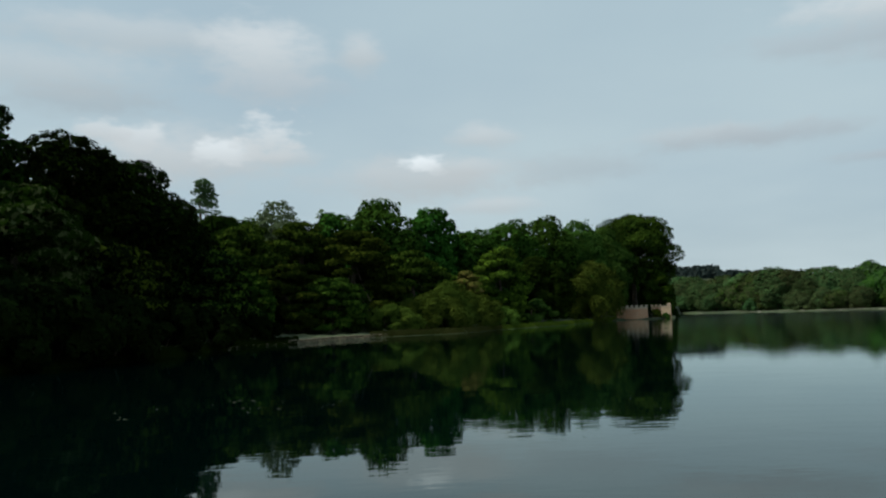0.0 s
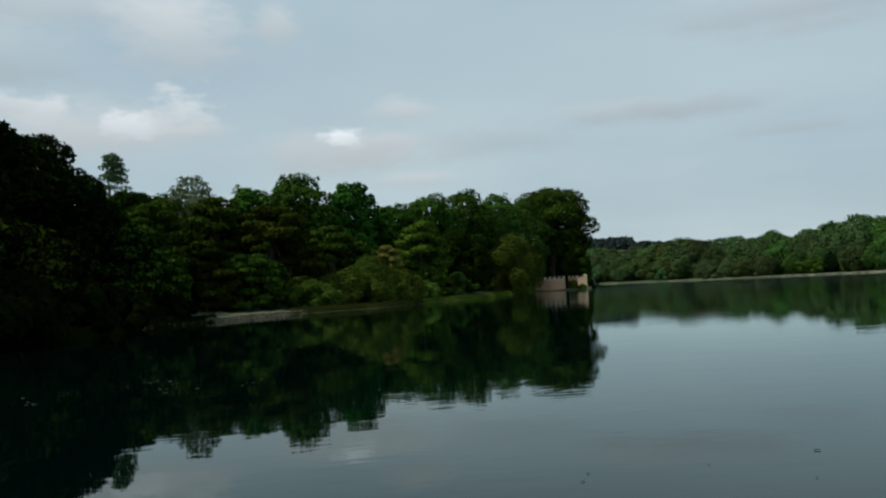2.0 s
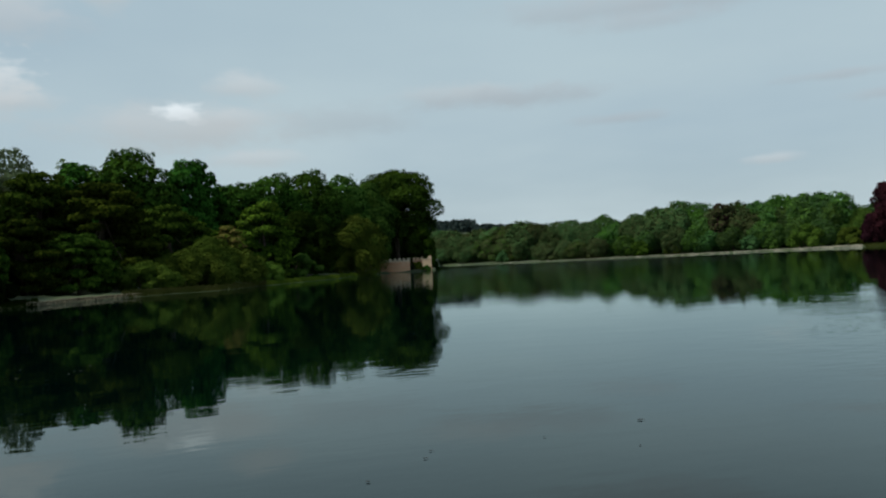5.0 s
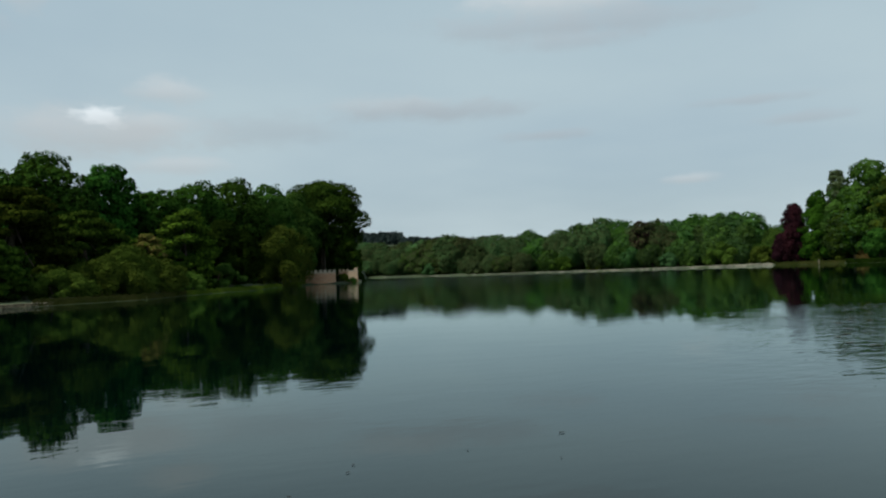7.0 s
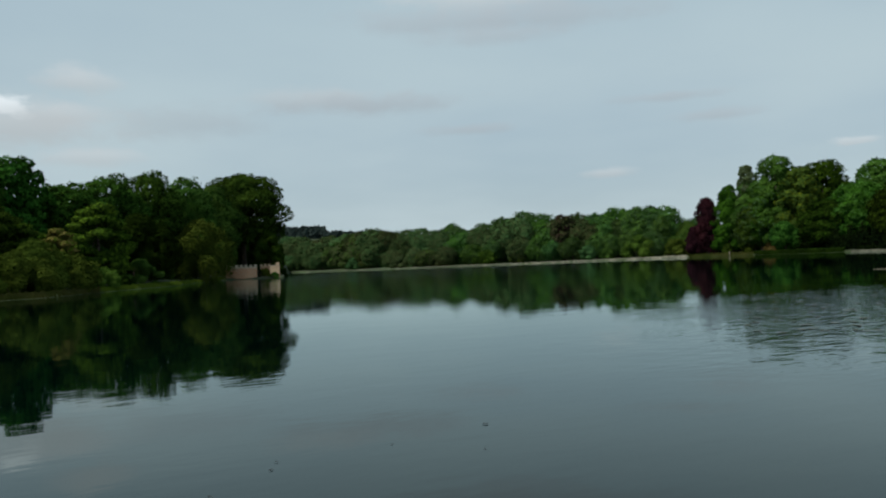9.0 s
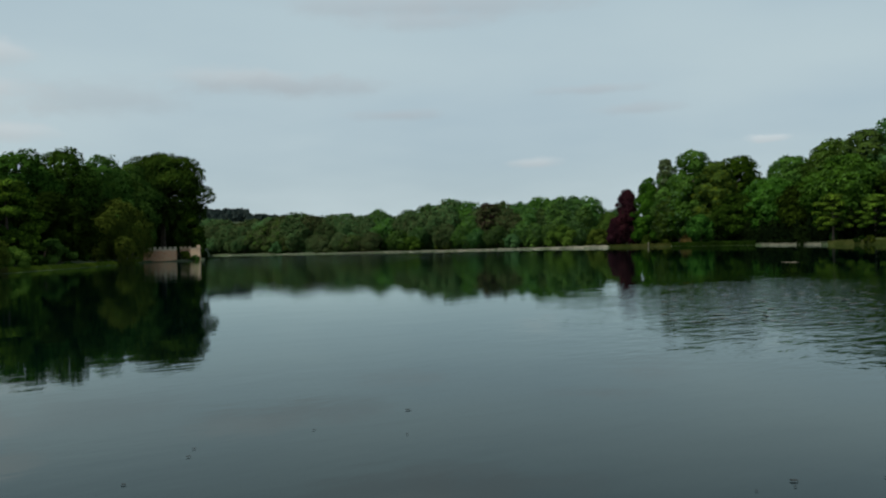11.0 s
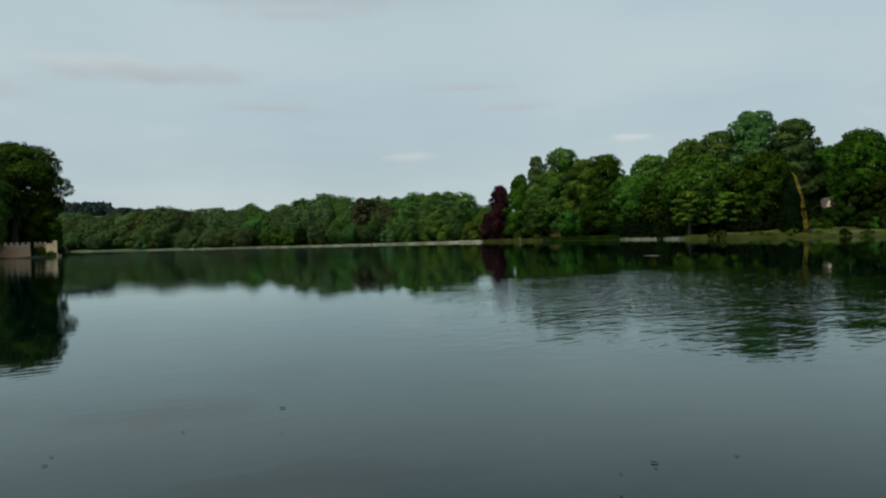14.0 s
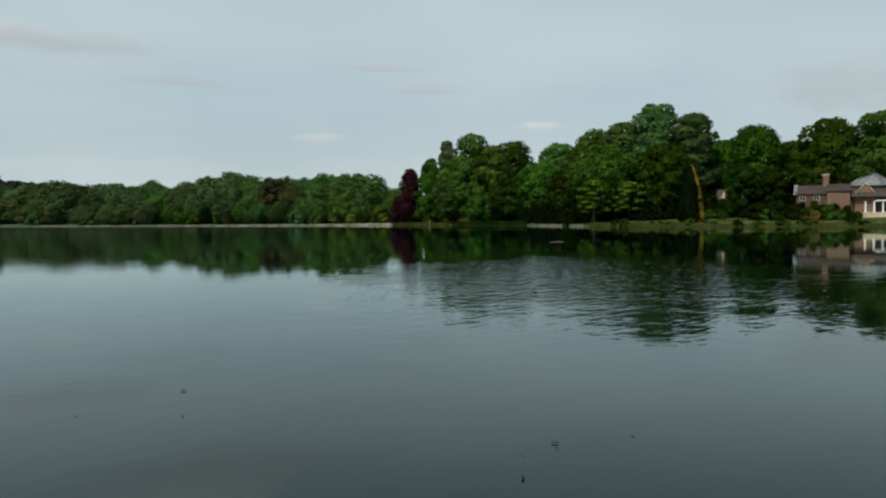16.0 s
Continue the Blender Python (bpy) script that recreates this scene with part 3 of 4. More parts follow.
def undergrowth(rows, leaf, label, count, size=0.4):
    """Low leaves that fill the wood's floor along a line of heading, distance, height."""
    serial[0] += 1
    rng = np.random.default_rng(serial[0])
    a = rng.uniform(rows[0][0], rows[-1][0], count)
    d0 = np.interp(a, [r[0] for r in rows], [r[1] for r in rows])
    tall = np.interp(a, [r[0] for r in rows], [r[2] for r in rows])
    d = d0 + rng.uniform(6, 20, count)
    lump = 0.55 + 0.5 * np.sin(a * 5.0 + d * 0.6) * np.sin(a * 2.3 - d * 0.4)
    z = land(a, d) + tall * lump * rng.random(count) ** 0.8
    at = np.stack([-np.sin(np.radians(a)) * d, np.cos(np.radians(a)) * d, z], 1)
    toward = np.stack([np.sin(np.radians(a)), -np.cos(np.radians(a)), 0.6 + 0 * a], 1)
    ob = new("undergrowth", cards("undergrowth", at, toward + 0.9 * rng.normal(size=(count, 3)), size, rng, [LEAF[leaf]]))
    return tagged(ob, label, "undergrowth", kind="stuff")


# filling under the bank trees; hollow shade is put into its dark colour
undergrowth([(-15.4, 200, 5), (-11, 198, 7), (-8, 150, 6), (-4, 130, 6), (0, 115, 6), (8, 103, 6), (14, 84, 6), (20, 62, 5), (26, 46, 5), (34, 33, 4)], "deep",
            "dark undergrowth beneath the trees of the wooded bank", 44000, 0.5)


def sward(name, low, high, inner, outer, tall, leaf, label, count, width=0.05):
    """Upright blades along the shore between two headings, from inner to outer metres behind the water's edge."""
    serial[0] += 1
    rng = np.random.default_rng(serial[0])
    a = rng.uniform(low, high, count)
    d = shore(a) + rng.uniform(inner, outer, count)
    foot = np.stack([-np.sin(np.radians(a)) * d, np.cos(np.radians(a)) * d, np.maximum(land(a, d), 0.0) - 0.05], 1)
    h = tall * rng.uniform(0.4, 1.1, count) * (0.7 + 0.3 * np.sin(a * 9.0) * np.sin(a * 23.0 + d))
    tip = foot + np.stack([rng.normal(size=count) * 0.25 * h, rng.normal(size=count) * 0.25 * h, h], 1)
    across = np.stack([np.cos(np.radians(a)), np.sin(np.radians(a)), 0 * a], 1) * width
    verts = np.stack([foot - across, foot + across, tip], 1).reshape(-1, 3)
    ob = new(name, mesh_of(name, verts.tolist(), np.arange(3 * count).reshape(-1, 3).tolist(), LEAF[leaf]))
    return tagged(ob, label, "grass" if "grass" in name else "reeds", kind="stuff")


sward("grass", -11.2, -3.4, 0.2, 7, 0.45, "grass", "lush green grass along the low bank", 26000)
sward("grass", -3.4, 6, 0.1, 3, 0.5, "reed", "rough dull grass at the foot of the scrub", 9000)
# sedge in the dark leaf colour that holds the bank's shade
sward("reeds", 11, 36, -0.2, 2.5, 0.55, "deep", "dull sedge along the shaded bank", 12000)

# low edging of pale stones at the water
rng = np.random.default_rng(7)
pieces = []
for k in range(200):
    az = 4.9 + (11.0, 6.8)[k // 100] * (k % 100) / 100 + rng.uniform(-0.03, 0.03)
    d = float(shore(az)) + 0.35 + 0.4 * (k // 100) + rng.uniform(-0.1, 0.1)
    bm = bmesh.new()
    bmesh.ops.create_icosphere(bm, subdivisions=1, radius=1.0)
    m = Matrix.LocRotScale(spot(az, d, 0.04 + 0.20 * (k // 100)), Euler((0.3 * rng.normal(), 0.3 * rng.normal(), 3 * rng.random())),
                           Vector((rng.uniform(0.12, 0.24), rng.uniform(0.12, 0.24), rng.uniform(0.10, 0.19))))
    pieces.append(([m @ v.co for v in bm.verts], [tuple(v.index for v in f.verts) for f in bm.faces]))
    bm.free()
tagged(new("stone_edging", mesh_of("stone_edging", *join(pieces), EDGING)), "low edging of pale rough stones along the water", "stone edging", kind="structure")


def strip(name, low, high, rows, mat, label, category, kind="structure"):
    """A sloping bank along the shore: rows of metres behind the water's edge and height factor; height by heading."""
    serial[0] += 1
    rng = np.random.default_rng(serial[0])
    heads = np.arange(low, high, 0.15)
    verts, faces = [], []
    for i, a in enumerate(heads):
        for s, f in rows:
            d = float(shore(a)) + s + 0.3 * rng.normal()
            tall = float(table([(-43.6, 1.05), (-41, 0.85), (-38, 0.7), (-30, 0.62), (-24, 0.5), (-15.7, 0.42)], a))
            verts.append(spot(a, d, -0.3 + (tall + 0.3) * f + 0.06 * rng.normal()))
        if i:
            n, k = len(rows), (i - 1) * len(rows)
            faces += [(k + j, k + n + j, k + n + j + 1, k + j + 1) for j in range(n - 1)]
    ends = [tuple(range(len(rows))), tuple(range(len(verts) - len(rows), len(verts)))]
    return tagged(new(name, mesh_of(name, verts, faces + ends, mat)), label, category, kind=kind)


strip("embankment", -43.55, -15.9, [(-0.6, 0), (0.4, 0.34), (1.4, 0.6), (2.6, 0.74), (6, 0.76), (10, 0.2)], GRAVEL,
      "pale dry embankment along the far shore", "embankment")


def box(x0, x1, y0, y1, z0, z1):
    v = [(x, y, z) for z in (z0, z1) for x, y in ((x0, y0), (x1, y0), (x1, y1), (x0, y1))]
    return v, [(3, 2, 1, 0), (4, 5, 6, 7), (0, 1, 5, 4), (1, 2, 6, 5), (2, 3, 7, 6), (3, 0, 4, 7)]


def unwrap(me):
    """Brick coordinates in metres: along the wall and up."""
    layer = me.uv_layers.new(name="UVMap")
    for poly in me.polygons:
        n = poly.normal
        for li in poly.loop_indices:
            co = me.vertices[me.loops[li].vertex_index].co
            along = co.x if abs(n.y) > abs(n.x) else co.y
            layer.data[li].uv = (along, co.z if abs(n.z) < 0.7 else co.y)
    return me


def solid(name, pieces, mat, parent, label="", bevel=0.0):
    v, f = join(pieces)
    me = mesh_of(name, v, f, mat)
    if bevel:
        bm = bmesh.new()
        bm.from_mesh(me)
        bmesh.ops.bevel(bm, geom=bm.edges[:], offset=bevel, segments=1, affect="EDGES")
        bm.to_mesh(me)
        bm.free()
    return part(name, unwrap(me), parent, label)


# mock battery: a bowed brick wall with merlons, and a paler return block
battery = thing("battery_wall", spot(-12.47, 182, 0), "battlemented old brick wall rising from the lake", "wall", turn=-12.45)

battery.scale = (1.2, 1.2, 1.10)


def bow(x):
    return 1.9 * (x / 2.9) ** 2


heads = np.linspace(-2.9, 2.8, 13)
for name, z0, z1, out, mat in (("wall", -0.8, 2.2, 0.0, BRICK), ("coping", 2.2, 2.44, 0.09, STONE)):
    pieces = []
    for a, b in zip(heads[:-1], heads[1:]):
        v = [(x, bow(x) + dy, z) for z in (z0, z1) for x, dy in ((a, -out), (b, -out), (b, 0.45 + out), (a, 0.45 + out))]
        pieces.append((v, box(0, 1, 0, 1, 0, 1)[1]))
    solid(name, pieces, mat, battery)
for k in range(7):
    x = -2.6 + k * 0.86
    solid("merlon", [box(x - 0.25, x + 0.25, bow(x) - 0.02, bow(x) + 0.45, 2.44, 2.9)], STONE, battery, bevel=0.03)
side_wall = thing("side_wall", spot(-14.08, 193, 0), "battlemented side wall half grown over", "wall", turn=-14)
side_wall.scale = (1.2, 1.2, 1.12)
solid("wall", [box(-1.0, 1.0, 0, 0.45, -0.6, 2.4)], BRICK, side_wall)
solid("coping", [box(-1.05, 1.05, -0.06, 0.51, 2.4, 2.5)], BUFF, side_wall)
for k in range(3):
    solid("merlon", [box(-0.95 + 0.75 * k, -0.5 + 0.75 * k, 0.02, 0.43, 2.5, 2.9)], BUFF, side_wall, bevel=0.02)
pier = thing("pier_block", spot(-14.74, 187, 0), "pale buff stone pier at the end of the battlemented wall", "pier", turn=-14.9)
pier.scale = (1.2, 1.2, 1.10)
solid("base", [box(-0.92, 0.92, -0.06, 1.7, -0.5, 0.75)], BRICK, pier)
solid("block", [box(-0.88, 0.88, 0, 1.6, 0.75, 2.5)], BUFF, pier, bevel=0.03)
solid("cap", [box(-0.94, 0.94, -0.05, 1.65, 2.5, 2.62)], STONE, pier, bevel=0.03)
solid("merlon", [box(0.2, 0.85, 0, 0.6, 2.62, 3.15)], BUFF, pier, bevel=0.03)

# ---- the far wood ----
models = []
for k, (height, radius, leaf, second, flat) in enumerate([(14, 6.6, "bronze", "far", 0.75), (15, 7.4, "far", "bronze", 0.7), (14, 6.2, "far", "bronze", 0.8), (16, 7.2, "oak", "far", 0.75),
                                                        (15, 6.6, "far", "oak", 0.85), (15, 7.0, "mid", "oak", 0.75), (16, 6.4, "mid", "far", 0.8), (14, 7.0, "bronze", "oak", 0.7)]):
    serial[0] += 1
    rng = np.random.default_rng(serial[0])
    ob = thing("wood_tree", (0, 0, 0), "green broadleaf tree in the wood along the far shore", "tree", "trees of the far wood")
    c, r = lobed(rng, radius, 0.0, height, 34, flat * 1.25, 0.05, 1.2)
    part("trunk", trunk_mesh(rng, height, 0.8 * height, 0.3, c), ob)
    part("crown", foliage("crown", rng, c, r, 9500, 0.44, [LEAF[leaf], LEAF[second]], 0.6), ob)
    models.append((ob, height))
SKYLINE = [(-46, 12.4), (-43.6, 13.7), (-42, 17.1), (-40.5, 18.2), (-38, 18.2), (-36.6, 16.8), (-34.5, 15.7), (-33, 17.3),
           (-31.8, 19.1), (-30.3, 17.6), (-28.5, 15.6), (-27, 15.4), (-24, 15.9), (-21, 16.6), (-18, 16.9), (-14, 18.3)]
# which trees grow along each reach of the wood
REACHES = [(-37, (4, 5, 6, 6)), (-34, (0, 7, 4)), (-27, (3, 4, 1, 3)), (-22, (2, 0, 1, 7)), (-10, (0, 2, 1, 7))]
rng = np.random.default_rng(21)
spots = []
for row, (back_off, step, lower) in enumerate([(8, 1.5, 0.5), (17, 1.45, 0.84), (30, 1.25, 1.0)]):
    a = -45.4 + 0.4 * row
    while a < -14.4:
        spots.append((a + rng.uniform(-0.25, 0.25), back_off + rng.uniform(-2, 3), lower * (rng.uniform(0.91, 1.08) if row == 2 else rng.uniform(0.86, 1.04))))
        a += step * rng.uniform(0.7, 1.3)
used = set()
for a, off, lower in spots:
    a0 = min(a, -15.8)
    d = float(table([(-46, 254), (-43, 258), (-36, 260), (-24, 289), (-15.8, 393)], a0)) + off
    place = spot(a0, d)
    top = float(table(SKYLINE, a0)) * lower * 1.02
    choice = next(kinds for limit, kinds in REACHES if a0 < limit)
    k = int(choice[rng.integers(len(choice))])
    ob, height = models[k]
    m = Matrix.Translation(place) @ pose(0, 0, 0, 0, 0, rng.uniform(0, 360))
    one = ob if k not in used else copy_thing(ob, m)
    used.add(k)
    one.matrix_basis = m
    s = (top - place.z) / height
    wide = max(s, 0.65) * (1 + 0.25 * (d > 320))
    one.scale = (wide * rng.uniform(0.8, 1.2), wide * rng.uniform(0.8, 1.2), s)
undergrowth([(-44, 259, 4), (-36, 268, 4), (-24, 297, 4), (-15.8, 404, 4)], "far", "low bushes along the edge of the far wood", 26000, 0.6)

FOOT = "bushes at the foot of the far wood"
for az, top, radius, wide, leaf, label in [(-40.3, 8.0, 4.6, 1.5, "willow", "broad round sallow bush at the foot of the far wood"), (-42.9, 6.4, 3.4, 1.3, "willow", "round sallow bush at the foot of the far wood"),
                                           (-29.7, 5.6, 3.4, 1.5, "olive", "low olive bush before the far wood"), (-31.9, 5.2, 2.6, 1.3, "lime", "light green bush before the far wood"),
                                           (-36.9, 5.4, 3.0, 1.3, "far", "low green bush before the far wood"), (-26.2, 5.0, 2.8, 1.4, "bronze", "brownish bush before the far wood"),
                                           (-38.2, 4.4, 2.2, 1.4, "mid", "green bush on the far embankment"), (-23.5, 5.4, 3.0, 1.4, "bronze", "brownish bush before the far wood"),
                                           (-33.6, 4.2, 2.2, 1.4, "far", "low green bush before the far wood"), (-20.4, 6.0, 3.6, 1.4, "far", "low green bush before the far wood")]:
    bush(az, float(shore(az)) + 7, top, radius, leaf, label, "foot_bush", leaves=5000, size=0.32, lobes=20, wide=wide, group=FOOT)
tree(-35.3, 276, 16.6, 5.2, "bronze", "brownish purple tree in the far wood", "wood_tree", group="trees of the far wood", low=0.0, leaves=9000, size=0.45, second="copper", lobes=40)

# a wooded ridge far behind
rng = np.random.default_rng(33)
n = 900
a, d = rng.uniform(-22, -8, n), rng.uniform(800, 980, n)
h = rng.uniform(9, 13, n) * np.where(a < -18.3, 0.55, 1)
at, nor = [], []
for k in range(n):
    q = 26
    f = rng.random(q) ** 0.7
    w = rng.uniform(0, 2 * math.pi, q)
    rad = 3.6 * (1 - 0.8 * f)
    p = spot(a[k], d[k])
    at.append(np.stack([p.x + rad * np.cos(w), p.y + rad * np.sin(w), p.z + h[k] * f], 1))
    nor.append(np.stack([np.cos(w), np.sin(w), 0.5 + 0 * w], 1))
tagged(new("distant_plantation", cards("distant_plantation", np.concatenate(at), np.concatenate(nor), 2.4, rng, [LEAF["bluish"]])),
       "dark bluish plantation on a distant ridge", "woodland", kind="stuff")

# ---- the garden shore ----
GARDEN = "trees of the garden shore"
tree(-44.95, 254, 18.0, 4.2, "copper", "dark purple copper beech at the end of the garden shore", "copper_beech", group=GARDEN, low=0.0, leaves=16000, size=0.34, taper=0.35, lobes=64, lump=1.15, flat=0.85, jitter=0.9)
tree(-44.15, 255, 9.6, 3.6, "copper", "low spreading copper beech bough beside the tall one", "copper_beech", group=GARDEN, low=0.0, leaves=8000, size=0.36, taper=0.5, lobes=30)
tree(-47.6, 251, 26.6, 4.4, "bronze", "tall thin tree with pale greyish brown leaves", group=GARDEN, low=0.3, leaves=9000, size=0.36, taper=0.3, lobes=34, second="grey", jitter=0.9)
tree(-47.7, 250, 22.4, 5.8, "mid", "green tree beside the pale thin tree", group=GARDEN, low=0.0, leaves=14000, size=0.42, taper=0.3)
tree(-46.4, 252, 21.2, 5.8, "beech", "green tree beside the copper beech", group=GARDEN, low=0.0, leaves=15000, size=0.42, taper=0.2)
for az, d, top, radius, leaf, second in [(-49.4, 244, 28.3, 8.1, "mid", "beech"), (-52.3, 250, 26.3, 7.8, "beech", "deep"), (-50.9, 238, 24.0, 6.4, "mid", "lime"),
                                         (-47.9, 241, 15.0, 5.4, "beech", "far"), (-55.6, 230, 23.6, 9.0, "mid", "beech"), (-58, 220, 26.2, 8.9, "mid", "beech"),
                                         (-60, 212, 26.9, 7.8, "mid", "far"), (-62.1, 206, 30.6, 7.2, "far", "mid"), (-64.6, 203, 27.6, 6.6, "far", "mid"),
                                         (-58.8, 198, 20.1, 8.7, "beech", "mid"), (-54.2, 222, 17.4, 7.6, "beech", "mid"), (-62.6, 190, 19.2, 6.8, "beech", "deep"),
                                         (-66.6, 214, 21.7, 7.6, "beech", "deep"), (-68.6, 199, 23.4, 7.8, "beech", "deep"), (-70.9, 209, 20.3, 7.8, "beech", "deep"),
                                         (-73, 203, 24.8, 8.0, "beech", "olive"), (-76, 200, 25.4, 8.2, "beech", "bronze"), (-74.6, 214, 21.0, 7.6, "deep", "beech"), (-79.5, 195, 23.6, 8.0, "beech", "olive"),
                                         # low front pair: the hollow's shade is put into their leaf colour
                                         (-56.4, 206, 15.0, 7.5, "deep", "beech"), (-52.4, 223, 14.0, 6.6, "deep", "beech")]:
    tree(az, d, top, radius, leaf, "tall leafy tree in the belt behind the garden shore", group=GARDEN, second=second, leaves=23000, size=0.4, lobes=60, flat=0.66, jitter=0.6, low=0.06)
tree(-48.4, 240, 20.0, 6.0, "beech", "leafy tree in the belt behind the garden shore", group=GARDEN, second="far", leaves=14000, size=0.44, low=0.05)
tree(-50.6, 252, 23.0, 6.4, "mid", "leafy tree in the belt behind the garden shore", group=GARDEN, second="beech", leaves=14000, size=0.44, low=0.05)
for az, top, radius in [(-57.9, 10.6, 3.9), (-60.3, 10.0, 3.5)]:
    tree(az, 184, top, radius, "olive", "spreading tree with yellow-green layered leaves", group=GARDEN, low=0.22, flat=0.26, leaves=8000, size=0.32, second="lime", lobes=30, lump=0.85)
tree(-49.8, 231, 8.8, 3.7, "oak", "low green tree behind the clipped hedge", group=GARDEN, low=0.05, leaves=5000, size=0.4)
tree(-67.75, 188, 14.1, 2.8, "deep", "dark tree beside the garden lawn", group=GARDEN, low=0.08, leaves=8000, size=0.42)
tree(-69.6, 184, 12.7, 3.3, "deep", "dark tree beside the garden lawn", group=GARDEN, low=0.08, leaves=8000, size=0.42)


def column(az, d, top, radius, leaf, label, leaves, size, gilt=0):
    """A columnar conifer, pointed, with shallow upright folds."""
    serial[0] += 1
    rng = np.random.default_rng(serial[0])
    foot = spot(az, d)
    height = top - foot.z
    ob = thing("cypress", foot, label, "tree", GARDEN)
    part("trunk", mesh_of("trunk", *tube([(0, 0, -0.3), (0, 0, 0.5 * height), (0, 0, 0.9 * height)], [0.22, 0.15, 0.04]), BARK, True), ob)
    h, w = rng.beta(1.0, 1.25, leaves), rng.uniform(0, 2 * math.pi, leaves)
    out = radius * np.minimum(1, 0.75 + 2.5 * h) * (1 - h) ** 0.55 * (1 + 0.10 * np.sin(5 * w + 9 * h) + 0.08 * np.sin(11 * w - 14 * h)) * rng.uniform(0.72, 1.05, leaves)
    at = np.stack([out * np.cos(w), out * np.sin(w), h * height], 1)
    way_out = np.stack([np.cos(w), np.sin(w), 0.4 + 0 * w], 1)
    part("crown", cards("crown", at, way_out + 0.5 * rng.normal(size=(leaves, 3)), size, rng, [LEAF[leaf]]), ob)
    if gilt:
        h, w = rng.beta(1.0, 1.1, gilt), radians(az) - 0.25 + rng.uniform(-0.45, 0.45, gilt)
        out = radius * np.minimum(1, 0.75 + 2.5 * h) * (1 - h) ** 0.55 * rng.uniform(0.98, 1.14, gilt)
        at = np.stack([out * np.cos(w), out * np.sin(w), h * height * 1.02], 1)
        part("golden_spray", cards("golden_spray", at, np.stack([np.cos(w), np.sin(w), 0.5 + 0 * w], 1) + 0.5 * rng.normal(size=(gilt, 3)), 0.26, rng, [LEAF["gold"]]), ob,
             "golden yellow foliage down one side")


column(-64.4, 175, 12.5, 2.7, "dark_and_shade", "dense dark columnar cypress with one golden side", 14000, 0.34, 3000)
for az, d, top, radius, leaf, label in [(-47.5, 235, 5.8, 2.3, "olive", "rounded olive shrub at the water"), (-48.9, 233, 4.2, 1.7, "tan", "reddish brown shrub on the bank"),
                                        (-57.9, 185, 3.0, 1.1, "oak", "small round bush at the water"), (-46.2, 241, 3.6, 1.7, "olive", "olive shrub at the water"),
                                        (-69.2, 171, 3.6, 1.6, "oak", "rounded garden shrub on the lawn"), (-66.4, 174, 3.0, 1.3, "beech", "rounded garden shrub on the lawn"),
                                        (-70.2, 174, 4.9, 1.2, "deep", "dark upright garden shrub"), (-71.6, 167, 3.7, 1.4, "olive", "rounded olive garden shrub"),
                                        (-73, 168, 4.5, 1.6, "oak", "green garden shrub before the house"), (-72.2, 165, 3.1, 1.2, "tan", "tan flowering garden shrub"),
                                        (-74.2, 164, 2.9, 1.0, "deep", "dark low garden shrub"), (-73.7, 169, 3.3, 1.1, "olive", "olive green rounded garden shrub"),
                                        (-67.9, 178, 4.3, 1.7, "deep", "dark garden shrub under the trees"), (-66.6, 178, 6.0, 2.6, "deep", "dark shrub hiding the foot of a cottage"), (-65.7, 181, 3.6, 1.5, "olive", "light green garden shrub")]:
    bush(az, d + (9 if az < -66 else 4), top, radius, leaf, label, "garden_shrub", leaves=6000, size=0.26, group="garden shrubs")
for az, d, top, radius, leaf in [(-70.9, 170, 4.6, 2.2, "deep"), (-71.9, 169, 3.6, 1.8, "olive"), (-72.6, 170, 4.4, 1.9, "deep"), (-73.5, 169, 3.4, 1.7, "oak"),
                                 (-69.9, 168, 5.6, 2.2, "deep"), (-68.6, 172, 5.0, 2.4, "deep"), (-74.6, 166, 2.9, 1.0, "olive"), (-71.3, 171, 5.0, 1.5, "dark_and_shade"), (-72.1, 172, 5.2, 1.3, "olive"), (-73.3, 171.5, 4.6, 1.4, "dark_and_shade"), (-74.0, 170, 4.2, 1.2, "deep")]:
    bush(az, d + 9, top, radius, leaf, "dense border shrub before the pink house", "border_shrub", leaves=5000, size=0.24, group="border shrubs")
rng = np.random.default_rng(61)
for k in range(16):
    az = -79 + 1.32 * k + rng.uniform(-0.5, 0.5)
    bush(az, float(shore(az)) + rng.uniform(0.3, 1.6), rng.uniform(0.9, 1.9), rng.uniform(0.7, 1.3), ("deep", "oak", "olive")[k % 3],
         "small clump of waterside weeds below the lawn", "waterside_clump", leaves=1200, size=0.2, lobes=9, wide=1.5, group="waterside clumps")
# leaf filling set where only shade lies; its near-black colour is that shade
undergrowth([(-82, 184, 6), (-70, 190, 6), (-65, 180, 5), (-61, 175, 6), (-56, 186, 6), (-52, 214, 6), (-45, 255, 5)], "dark_and_shade", "undergrowth beneath the garden trees in a leaf colour darkened as shade", 46000, 0.45)
sward("reeds", -64, -57.6, -0.3, 1.8, 0.75, "reed", "brownish reeds at the garden shore", 14000, 0.06)
sward("reeds", -80, -64, -0.2, 1.6, 0.42, "reed", "short reeds below the lawn", 12000, 0.06)
sward("grass", -47.8, -43.7, 0, 4, 0.8, "reed", "long grass at the tip of the garden shore", 8000, 0.06)
sward("grass", -80, -58, 2, 16, 0.25, "grass", "mown lawn grass before the house", 30000, 0.06)

# clipped hedge
rng = np.random.default_rng(5)
a = rng.uniform(-53.2, -47.9, 16000)
f, u = rng.random(16000), rng.random(16000)
d = shore(a) + 0.3 + np.where(f < 0.55, rng.uniform(0, 0.25, 16000), rng.uniform(0, 2.4, 16000))
